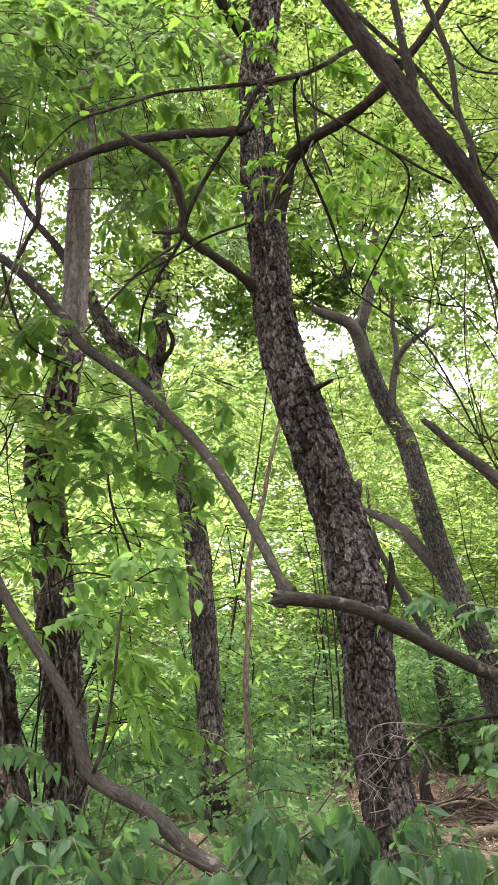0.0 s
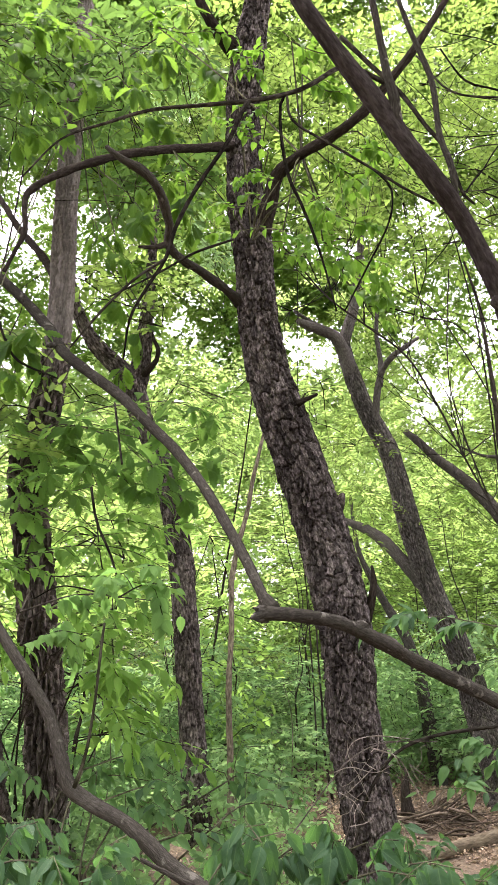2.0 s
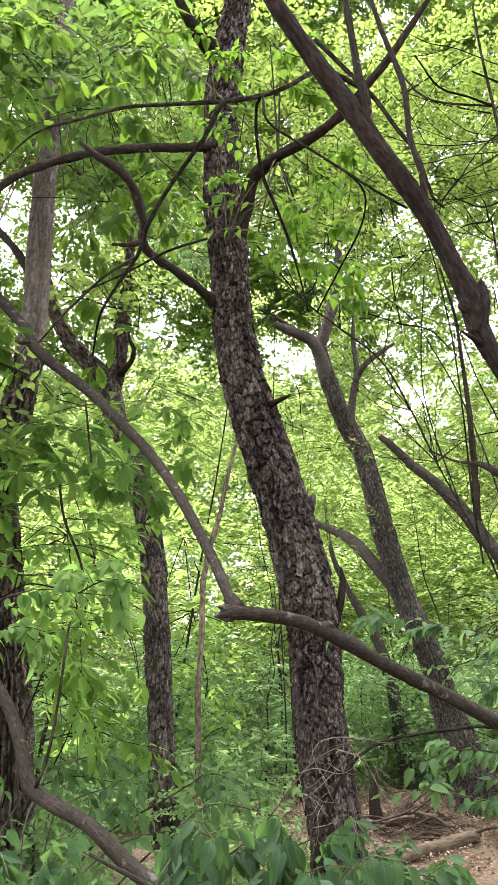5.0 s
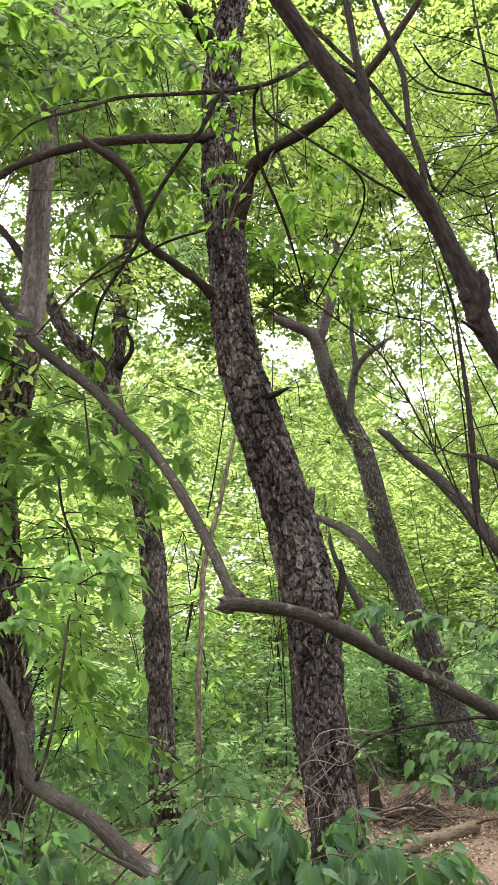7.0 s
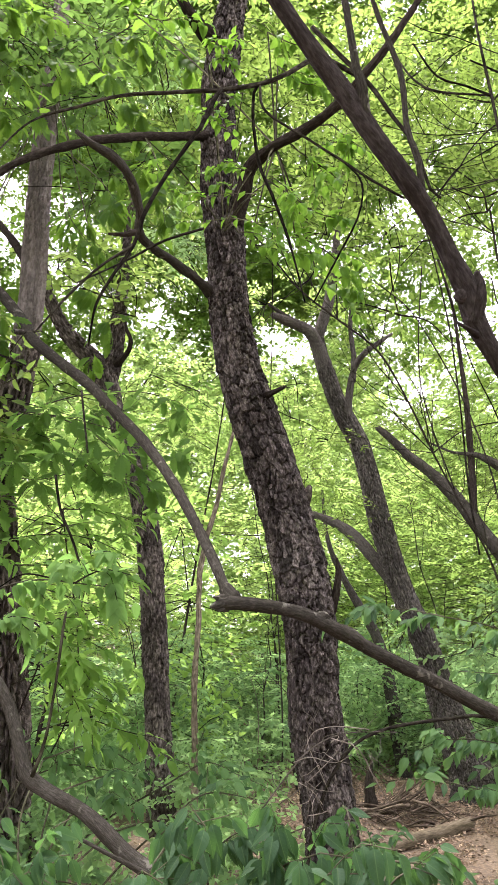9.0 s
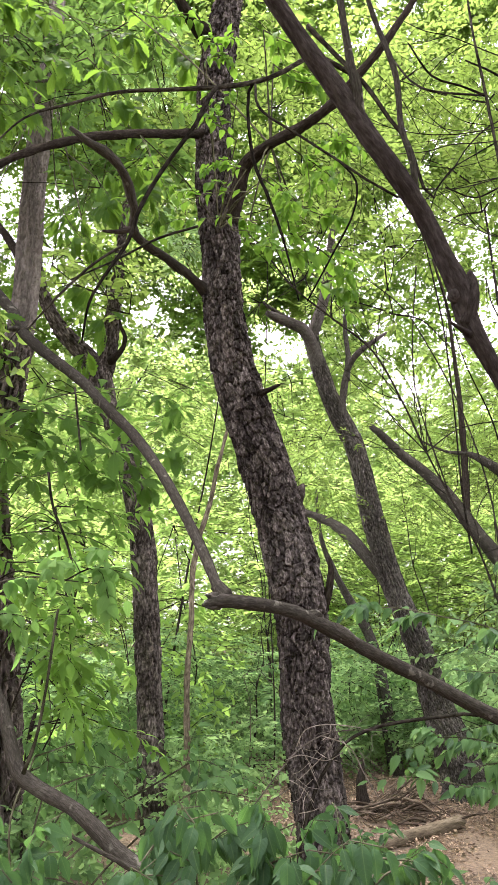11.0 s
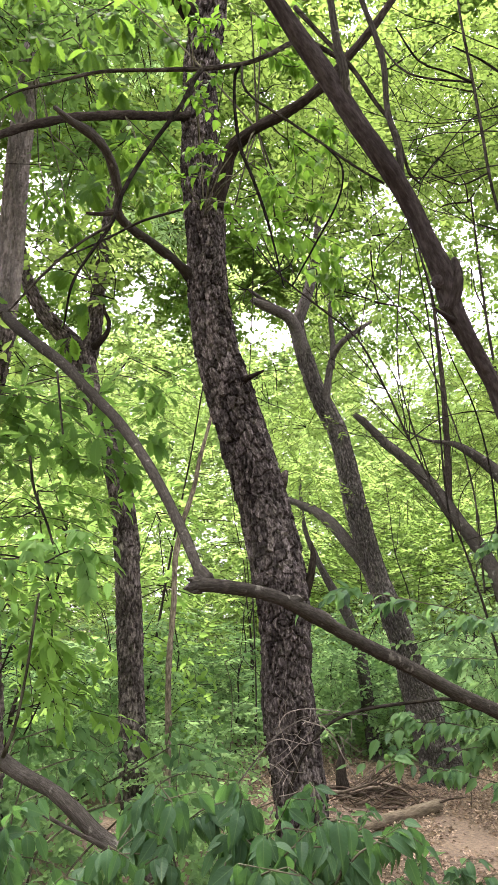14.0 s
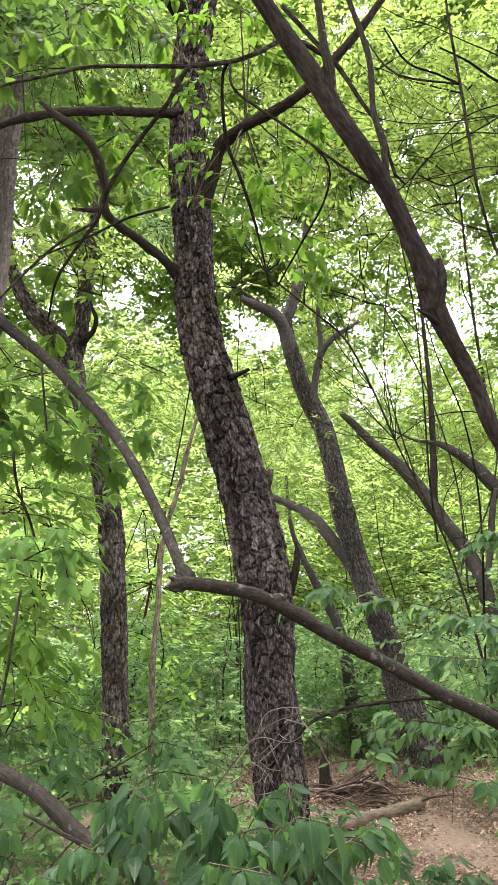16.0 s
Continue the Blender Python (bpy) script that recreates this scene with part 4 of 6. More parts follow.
limb(upper_arm, [(-1.353, 5.137, 4.014, 0.0304), (-1.421, 5.1, 3.997, 0.0237), (-1.449, 5.062, 3.99, 0.0128)], limb_bark, "snag", 6)

low_line = [(-1.551, 4.125, 2.287, 0.0308), (-1.373, 4.05, 2.028, 0.0297), (-1.209, 3.975, 1.821, 0.0288), (-1.038, 3.9, 1.617, 0.0292), (-0.921, 3.863, 1.454, 0.0311), (-0.839, 3.825, 1.273, 0.0315), 
     (-0.781, 3.787, 1.137, 0.0369), (-0.674, 3.75, 1.069, 0.0351), (-0.494, 3.637, 1.011, 0.0338), (-0.353, 3.562, 0.925, 0.035), (-0.236, 3.525, 0.838, 0.0366), (-0.072, 3.45, 0.76, 0.0355), 
     (0.139, 3.375, 0.648, 0.0363), (0.401, 3.3, 0.487, 0.0388)]
low_line = low_line + [(0.75, 3.2, 0.08, 0.055)]
low = thing("crooked_branch", "crooked grey low branch dipping into the shrubs", "branch", low_line[-1][:3])
low_stem = limb(low, low_line, limb_bark, "stem", 14, 0.03, 0.06, 47)
limb(low_stem, [(-0.745, 3.75, 1.131, 0.0108), (-0.692, 3.713, 1.287, 0.0081), (-0.656, 3.675, 1.52, 0.0068), (-0.637, 3.675, 1.811, 0.007), (-0.629, 3.675, 1.892, 0.0056)], green_twig, "shoot", 6)
limb(low_stem, [(-0.145, 3.45, 0.793, 0.0108), (-0.315, 3.45, 0.868, 0.0097), (-0.501, 3.45, 0.956, 0.0061)], limb_bark, "side_limb", 6)


def bark_flakes(parent, line, seed, count, low, high, material):
    """Loose scales standing off the side of a trunk that faces the camera, each a part: ragged, slightly cupped, one
    end lifted.
    """
    rng = np.random.default_rng(seed)
    path = spline(line, 0.01)
    path = path[(path[:, 2] > low) & (path[:, 2] < high)]
    xyz, rad = path[:, :3], path[:, 3]
    tan, a, b = frames(xyz)
    for _ in range(count):
        k = int(rng.integers(8, len(xyz) - 8))
        th = np.pi / 2 + rng.uniform(-1.45, 1.45)
        w, t = rng.uniform(0.007, 0.015), rng.uniform(0.016, 0.044)
        up, side = rng.uniform(0.0, 0.011), rng.uniform(-0.004, 0.004)
        thick = rng.uniform(0.002, 0.0045)
        lean = rng.normal(0, 0.25)
        top, low_rim, gr = [], [], []
        for q in range(9):
            f = 2 * np.pi * q / 9
            du, dv = np.cos(f) * w * rng.uniform(0.65, 1.15), np.sin(f) * t * rng.uniform(0.65, 1.15)
            du, dv = du + dv * lean, dv
            h = 0.0055 - up * dv / t + side * du / w
            ang = th + du / rad[k]
            out = np.cos(ang) * a[k] + np.sin(ang) * b[k]
            p = xyz[k] + tan[k] * dv
            top.append(p + out * (rad[k] + h + thick))
            low_rim.append(p + out * (rad[k] + h - 0.006))
            gr.append((np.cos(ang) * rad[k], np.sin(ang) * rad[k], k * 0.01 + dv))
        mid = xyz[k] + (np.cos(th) * a[k] + np.sin(th) * b[k]) * (rad[k] + 0.0055 + thick * 1.3)
        f = [(q, (q + 1) % 9, 9 + (q + 1) % 9) for q in range(9)] + [(q, 9 + (q + 1) % 9, 9 + q) for q in range(9)]
        f += [(9 + q, 9 + (q + 1) % 9, 18) for q in range(9)]
        g = gr + gr + [(np.cos(th) * rad[k], np.sin(th) * rad[k], k * 0.01)]
        part_of(parent, "bark_plate", np_mesh("bark_plate", np.array(low_rim + top + [mid]), f, g), material)


# ---- crowns over and among the trunks ----
def leafy_tree(name, label, clumps, foot, material, density, size, shape=KITE, seed=1, bark=None, per=7, length=0.3, droop=0.35, stem=0.035, twigs=3, twig_reach=1.2):
    """A tree whose thin limbs run from its stem to each clump of its crown."""
    rng = np.random.default_rng(seed)
    c = np.array(clumps)
    mid = c[:, :3].mean(0)
    g = float(ground_height(np.array(foot[0]), np.array(foot[1])))
    top = np.array([mid[0] * 0.7 + foot[0] * 0.3, mid[1] * 0.7 + foot[1] * 0.3, mid[2]])
    line = [(foot[0], foot[1], g - 0.1, stem * 1.3), (foot[0] + 0.05, foot[1], g + 0.8, stem * 1.05)]
    for f in (0.4, 0.7, 1.0):
        p = np.array([foot[0], foot[1], g + 0.8]) * (1 - f) + top * f + rng.normal(0, 0.06, 3)
        line.append((*p, stem * (1 - 0.6 * f)))
    ob = tree(name, label, line, bark or dark_limb, 10, 0.08, 0.06, seed)
    nodes = [np.array([foot[0], foot[1], g + 0.8]) * (1 - f) + top * f for f in (0.5, 0.75, 1.0)]
    for q in sorted(range(len(c)), key=lambda k: np.linalg.norm(c[k, :3] - top)):
        p1 = c[q, :3]
        p0 = min(nodes, key=lambda p: np.linalg.norm(p - p1))
        pm = (p0 + p1) / 2 + rng.normal(0, 0.1, 3) * np.linalg.norm(p1 - p0) + np.array([0, 0, 0.05])
        limb(ob, [(*p0, stem * 0.4), (*pm, stem * 0.3), (*p1, stem * 0.2), (*(p1 + (p1 - pm) * 0.6 + rng.normal(0, 0.05, 3)), 0.002)], bark or dark_limb, "limb", 5, 0.08, 0.06, seed + q)
        nodes.append(p1)
        for w in range(twigs):
            d = unit(rng.normal(0, 1, 3) * np.array([1, 0.7, 0.8]))
            ln = rng.uniform(0.4, 1.0) * twig_reach
            a, b = p1 + d * ln * 0.5 + rng.normal(0, 0.07, 3), p1 + d * ln + rng.normal(0, 0.1, 3) - np.array([0, 0, 0.08])
            limb(ob, [(*p1, 0.006), (*a, 0.0042), (*b, 0.002)], bark or twig_bark, "twig", 4, 0.12, 0.0, seed + q)
    crown(ob, clumps, material, density, size, shape, per, length, seed, droop=droop)
    return ob


crown_a = [(-2.12, 5.25, 6.96, 0.3772), (-1.83, 5.40, 7.29, 0.3648), (-1.99, 6.75, 8.05, 0.4788), (-1.77, 4.95, 6.15, 0.2782), (-1.76, 6.75, 8.52, 0.4536), (-2.09, 5.25, 6.01, 0.1934), 
     (-1.12, 5.55, 7.18, 0.371), (-0.94, 5.25, 6.29, 0.269), (-0.60, 5.62, 7.32, 0.35), (-1.58, 6.75, 7.44, 0.2503), (-1.42, 6.75, 6.65, 0.2438), (-0.92, 5.62, 5.60, 0.2264), 
     (-0.56, 5.47, 5.84, 0.2731), (-2.60, 5.25, 6.71, 0.3985), (-2.43, 5.25, 6.01, 0.266)]
leafy_tree("broadleaf_tree", "broad-leaved tree with drooping dark green leaves", crown_a, (-2.6, 5.6), leaf_oak, 95, 0.14, OVATE, 51, stem=0.014)
crown_b = [(-0.55, 7.12, 8.07, 0.5334), (-0.15, 7.12, 7.44, 0.3923), (0.80, 7.12, 8.80, 0.5451), (0.78, 7.12, 7.83, 0.4961), (1.08, 7.12, 6.91, 0.482), (1.23, 6.75, 5.95, 0.3568), 
     (0.71, 6.75, 6.23, 0.3302), (1.63, 7.50, 7.58, 0.4791), (1.99, 7.50, 9.17, 0.4301), (1.90, 7.12, 6.69, 0.3827), (-0.42, 7.50, 6.95, 0.4033), (-0.29, 7.12, 8.89, 0.5126), 
     (0.40, 7.12, 9.14, 0.4131), (-0.95, 7.50, 6.50, 0.2983), (1.39, 7.50, 8.48, 0.3866)]
leafy_tree("broadleaf_tree", "slender tree with bright translucent young leaves", crown_b, (0.85, 8.3), leaf_canopy, 100, 0.10, OVATE, 52, stem=0.008)
crown_c = [(2.86, 9.00, 10.03, 0.7626), (3.59, 9.00, 10.65, 0.7739), (4.18, 9.00, 9.72, 0.7987), (4.96, 9.00, 10.64, 0.8165), (5.12, 9.00, 9.22, 0.7887), (3.25, 9.00, 8.64, 0.6141), 
     (3.87, 9.00, 8.26, 0.6082), (4.61, 9.00, 8.36, 0.5282), (2.50, 9.00, 7.17, 0.4339), (3.23, 9.00, 7.35, 0.4358), (3.953, 9.0, 6.733, 0.2339), (1.98, 9.00, 6.31, 0.3085), 
     (2.59, 9.00, 6.14, 0.2687), (3.32, 9.00, 5.72, 0.2656), (4.00, 9.00, 5.08, 0.3355), (4.77, 9.00, 5.24, 0.4118), (2.24, 9.38, 9.75, 0.522), (5.46, 9.00, 8.07, 0.605)]
leafy_tree("fine_leaved_tree", "tall tree with fine bright green leaves against the sky", crown_c, (4.9, 9.6), leaf_canopy, 75, 0.11, OVATE, 53, per=7)
crown_d = [(-1.82, 5.25, 4.03, 0.2436), (-2.15, 5.25, 4.22, 0.2682), (-1.65, 5.25, 3.56, 0.195), (-1.71, 4.88, 3.18, 0.1986), (-1.57, 7.12, 5.77, 0.248), (-1.129, 7.125, 5.703, 0.1855), 
     (-2.06, 5.25, 3.74, 0.2404), (-1.35, 6.00, 3.87, 0.1736), (-1.0, 6.8, 5.15, 0.2), (-0.95, 6.8, 5.5, 0.22), (-1.5, 6.5, 5.3, 0.2), (-0.75, 6.8, 4.95, 0.13)]
leafy_tree("broadleaf_tree", "small broad-leaved tree among the dark trunks", crown_d, (-2.9, 6.2), leaf_canopy, 85, 0.12, OVATE, 54, stem=0.014)
crown_e = [(-0.77, 9.00, 5.16, 0.4491), (-0.11, 9.75, 5.19, 0.604), (-0.66, 8.25, 6.25, 0.2499), (-0.308, 8.25, 6.484, 0.2157), (1.17, 9.75, 4.85, 0.5587), (1.72, 9.75, 4.52, 0.4747), 
     (1.171, 9.0, 5.08, 0.2239), (0.747, 9.0, 6.226, 0.231), (0.463, 9.75, 5.618, 0.2442), (-0.50, 9.75, 4.60, 0.476), (-1.13, 9.00, 4.69, 0.4064), (1.378, 9.0, 6.651, 0.1946), 
     (0.94, 9.75, 5.187, 0.2415), (2.07, 9.75, 5.19, 0.3219)]
leafy_tree("fine_leaved_tree", "young tree with fine pale green leaves", crown_e, (-0.4, 9.8), leaf_far, 140, 0.072, KITE, 55, per=9, stem=0.018)
crown_f = [(1.48, 8.85, 5.9, 0.27), (1.85, 8.85, 5.3, 0.3), (2.2, 8.6, 5.3, 0.26), (1.56, 8.8, 4.7, 0.2), (1.83, 7.95, 4.02, 0.13), (2.42, 8.45, 4.45, 0.34),
           (2.74, 8.25, 4.30, 0.37), (1.6, 8.75, 3.6, 0.3), (2.0, 7.9, 3.12, 0.12), (2.7, 8.2, 3.5, 0.37), (3.24, 8.25, 3.88, 0.46), (3.89, 8.25, 3.75, 0.49),
           (3.38, 8.25, 4.58, 0.37), (4.03, 8.25, 4.37, 0.4), (1.2, 8.4, 3.8, 0.22), (1.5, 7.9, 3.02, 0.16)]
crown(oak, crown_f, leaf_canopy, 130, 0.085, SLIM, 9, 0.28, 56, label="thin drooping green leaflets")
crown_g = [(-0.66, 7.50, 8.83, 0.3198), (-0.79, 7.50, 8.49, 0.2814), (-0.25, 6.75, 5.76, 0.2068), (-0.38, 6.9, 6.05, 0.1521)]
crown(forked, crown_g, leaf_shade, 200, 0.11, SLIM, 9, 0.2, 57, label="grey-green needle tufts")


crown_h = [(-1.14, 6.00, 2.67, 0.2829), (-0.96, 6.38, 2.53, 0.2484), (-0.27, 8.10, 2.99, 0.3498), (-0.97, 6.00, 1.98, 0.2058), (-0.67, 7.95, 1.48, 0.2969), (-1.78, 6.00, 2.44, 0.2567), 
     (-1.18, 6.00, 1.54, 0.2242), (-0.14, 8.10, 2.18, 0.2788), (-1.84, 6.38, 1.76, 0.2647), (-0.99, 6.38, 1.09, 0.1635), (0.04, 8.25, 1.47, 0.308), (-0.08, 8.25, 0.78, 0.301), 
     (-2.17, 6.00, 2.12, 0.2762), (-1.31, 6.75, 3.28, 0.2702)]
leafy_tree("broadleaf_tree", "young broad-leaved tree in bright yellow-green leaf", crown_h, (-1.35, 6.4), leaf_young, 80, 0.115, OVATE, 58, stem=0.018)
crown_i = [(2.83, 6.75, 1.69, 0.2911), (3.14, 6.75, 1.39, 0.3418), (3.56, 6.75, 1.76, 0.3484), (3.17, 7.12, 0.90, 0.2724), (3.62, 7.12, 0.85, 0.3557), (2.77, 7.50, 1.73, 0.2638), 
     (3.48, 7.12, 2.14, 0.3426), (3.87, 7.12, 2.55, 0.3782), (3.38, 7.88, 2.23, 0.2828), (3.62, 6.75, 0.47, 0.3069), (2.85, 9.00, 0.99, 0.2741), (2.02, 9.75, 1.27, 0.3335), 
     (2.24, 9.75, 0.64, 0.3288), (1.81, 9.38, 0.48, 0.2784), (2.64, 9.75, 1.86, 0.3406), (3.72, 7.50, 0.54, 0.3136)]
leafy_tree("leafy_thicket", "leafy young growth at the edge of the open ground", crown_i, (5.2, 8.4), leaf_shade, 110, 0.088, OVATE, 59, stem=0.015)


# ---- woods behind and around ----
def woods(name, label, seed, count, az, near, far, low_z, high_z, size, r, material, density, shape=KITE, clear=False, view_thin=0.0):
    """Foliage strewn round the standpoint between two distances; high_z(d): how high it reaches; clear: the open littered ground stays bare."""
    rng = np.random.default_rng(seed)
    a = np.radians(rng.uniform(*az, count))
    d = np.sqrt(rng.uniform(near ** 2, far ** 2, count))
    x, y = np.sin(a) * d, np.cos(a) * d
    if clear:
        keep = ~((x > 0.7) & (y < 9.1 + 0.1 * x))
        x, y, d = x[keep], y[keep], d[keep]
    z = ground_height(x, y) + low_z + (high_z(d) - low_z) * rng.uniform(0, 1, len(x))
    if view_thin:
        # thinned in a sector fitted to the camera's view, so that sky shows through
        thin = (np.abs(np.degrees(np.arctan2(x, y)) + 0.5) < 4.5) & (z > 1.8) & (rng.uniform(0, 1, len(x)) < view_thin)
        x, y, z = x[~thin], y[~thin], z[~thin]
    cl = [(*q, r * rng.uniform(0.6, 1.3)) for q in np.stack([x, y, z], -1)]
    (v, f), o, e = crown_arrays(rng, cl, density, size, shape, 7, 0.4, view_turn=0.9)
    me = np_mesh(name, v, f)
    me.materials.append(material)
    return tagged(new(name, me), label, "woods", "", "stuff")


def tiered_growth(name, label, seed, count, az, near, far, low_z, high_z, size, r, material, shape=KITE, shoots=9, per=9, clear=False, stems=0.006, view_thin=0.0):
    """Young trees and bushes that hold their leaves in level tiers, with gaps of shade between."""
    rng = np.random.default_rng(seed)
    spots = []
    while len(spots) < count:
        # each sapling carries a stack of tiers round one axis
        a, d = np.radians(rng.uniform(*az)), np.sqrt(rng.uniform(near ** 2, far ** 2))
        x, y = np.sin(a) * d, np.cos(a) * d
        if clear and x > 0.7 and y < 9.1 + 0.1 * x:
            continue
        g = float(ground_height(np.array(x), np.array(y)))
        # fewer saplings in the sector before the camera, to brighten its view
        if view_thin and abs(np.degrees(a) + 0.5) < 5.5 and rng.random() < view_thin:
            continue
        z, top = g + low_z + rng.uniform(0, 0.35), g + low_z + (high_z(d) - low_z) * rng.uniform(0.45, 1.0)
        while z < top:
            rr = r * rng.uniform(0.55, 1.25)
            spots.append((x + rng.normal(0, 0.55 * r), y + rng.normal(0, 0.55 * r), z, rr))
            z += r * rng.uniform(0.35, 0.75)
    (v, f), o, e = tier_arrays(rng, spots, size, shape, shoots, per)
    me = np_mesh(name, v, f)
    me.materials.append(material)
    ob = tagged(new(name, me), label, "woods", "", "stuff")
    if stems:
        tv, tf = twig_arrays(o, e, stems, stems * 0.3)
        me = np_mesh("twiggery", tv, tf)
        me.materials.append(dark_limb)
        tw = new("twiggery", me)
        tw.parent = ob
        tagged(tw, "", "", "", "stuff")
    return ob


woods("far_woods", "bright green far woodland foliage", 11, 640, (-34, 38), 16, 24, 0.1, lambda d: 1.4 + 0.33 * d, 0.15, 0.8, leaf_far, 19, view_thin=0.3)
tiered_growth("far_woods", "bright green layered boughs of the far wood", 16, 1250, (-34, 38), 12.5, 18, 0.9, lambda d: 1.2 + 0.32 * d, 0.106, 0.95, leaf_far, KITE, 10, 12, view_thin=0.55)
woods("undergrowth", "dense shaded green undergrowth between the trunks", 12, 240, (-36, 34), 9.5, 14, 0.0, lambda d: 1.4 + 0 * d, 0.08, 0.42, leaf_shade, 60, KITE, True)
tiered_growth("undergrowth", "shade bushes with level sprays between the trunks", 18, 820, (-36, 34), 7.4, 12.5, 0.05, lambda d: 1.8 + 0 * d, 0.078, 0.42, leaf_shade, OVATE, 9, 9, True, 0.004)
woods("undergrowth", "shaded undergrowth closing the open ground behind", 15, 130, (3, 33), 9.9, 14, 0.0, lambda d: 1.2 + 0 * d, 0.085, 0.42, leaf_shade, 46)
tiered_growth("thicket", "bright green leafy thicket behind the trunks", 14, 130, (-30, 4), 9.5, 13, 1.7, lambda d: 3.8 + 0 * d, 0.095, 0.55, leaf_far, OVATE, 9, 9, False, 0.005, 0.6)
woods("far_woods", "green foliage closing the view between the far stems", 20, 150, (4, 38), 24.5, 29, 0.3, lambda d: 4.6 + 0 * d, 0.21, 1.1, leaf_shade, 11)
# out of view: added to close the place and hold back light from behind
woods("woods_behind", "unseen foliage added behind the camera to dim the front light", 13, 330, (46, 314), 6.5, 15, 0.2, lambda d: 7.0 + 0 * d, 0.24, 1.2, leaf_canopy, 6)


def ground_cover():
    """Low leafy growth hiding the soil between the nearer stems, thinning out at the open ground."""
    rng = np.random.default_rng(19)
    cl = []
    for _ in range(520):
        x, y = rng.uniform(-4.5, 1.3), rng.uniform(4.1, 9.5)
        if abs(x / y - fork_line[4][0] / fork_line[4][1]) < 0.05 and y < 7.3:
            continue
        if x > 0.25 + 0.05 * y and rng.random() < 0.85:
            continue
        cl.append((x, y, float(ground_height(np.array(x), np.array(y))) + rng.uniform(0.02, 0.2 + 0.06 * y), rng.uniform(0.16, 0.34)))
    (v, f), o, e = crown_arrays(rng, cl, 60, 0.07, OVATE, 7, 0.22, view_turn=0.4)
    me = np_mesh("ground_cover", v, f)
    me.materials.append(leaf_shade)
    tagged(new("ground_cover", me), "low soft green leafy growth on the wood floor", "undergrowth", "", "stuff")


ground_cover()


def high_canopy():
    """Crowns of the trees behind, closing over the wood; the openings to the sky are placed to fit the camera's view.
    """
    rng = np.random.default_rng(17)
    openings = [(-9.16, 24.75, 17.30, 1.0929), (-5.299, 24.75, 16.683, 0.3258), (-8.355, 24.75, 19.701, 0.3352), (-8.413, 24.75, 12.245, 0.3123), (-4.735, 24.75, 13.833, 0.2748), (-2.294, 24.75, 13.369, 0.3787), 
     (3.241, 24.75, 12.23, 0.395), (6.601, 24.75, 27.393, 0.4778), (2.333, 24.75, 13.363, 0.2102)] + [(11.402, 24.75, 14.037, 0.3936), (7.947, 24.75, 10.833, 0.2729), (11.919, 24.75, 11.517, 0.3212), (10.18, 24.75, 16.858, 0.4241), (14.012, 24.75, 15.188, 0.4901), (5.709, 24.75, 26.59, 0.4774), 
     (8.461, 24.75, 13.364, 0.2152), (11.054, 24.75, 15.941, 0.3553), (6.702, 24.75, 13.243, 0.2136), (7.674, 24.75, 17.147, 0.2441), (9.113, 24.75, 19.041, 0.2493), (6.956, 24.75, 15.141, 0.1957), 
     (10.524, 24.75, 19.17, 0.2507)]
    n = 3000
    x, y, up = rng.uniform(-11.5, 14.5, n), rng.uniform(23.5, 26.5, n), 5.5 + 33.5 * rng.uniform(0, 1, n) ** 1.15
    cl = []
    for p in np.stack([x, y, up], -1):
        r = rng.uniform(0.45, 1.1)
        if all(np.hypot(p[0] - ox, p[2] - oz) > orad + r * 0.8 for ox, oy, oz, orad in openings):
            cl.append((*p, r))
    # brightness put into colour: lighter leaves on low crowns, darker on high ones
    for part_cl, material, label in (([c for c in cl if c[2] < 12], leaf_far, "low crowns behind the trunks, brightness painted into their leaf colour"), ([c for c in cl if c[2] >= 12], leaf_high, "leafy crowns closing overhead behind the trunks, leaf colour darkened against the sky")):
        (v, f), o, e = crown_arrays(rng, part_cl, 10.5, 0.265, KITE, 7, 0.5, view_turn=0.3)
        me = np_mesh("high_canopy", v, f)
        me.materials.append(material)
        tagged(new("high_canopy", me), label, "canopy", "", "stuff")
    # unseen crowns added over the standpoint to dim the light on the trunks
    cl = [(rng.uniform(-9, 9), rng.uniform(-12, 3.2), rng.uniform(6.5, 11), rng.uniform(0.8, 1.5)) for _ in range(70)]
    (v, f), o, e = crown_arrays(rng, cl, 10, 0.2, KITE, 7, 0.45)
    me = np_mesh("overhead_canopy", v, f)
    me.materials.append(leaf_canopy)
    tagged(new("overhead_canopy", me), "unseen leafy crowns added overhead to dim the front light", "canopy", "", "stuff")


high_canopy()

# ---- near leafy shoots ----


def stemmed(points, r0=0.005, r1=0.002):
    n = len(points) - 1
    return [(x, y, z, r0 + (r1 - r0) * i / n) for i, (x, y, z) in enumerate(points)]


def farther(points, k):
    """The same line seen from the path's start, k times as far away."""
    return [(x * k, y * k, 1.75 + (z - 1.75) * k) for x, y, z in points]


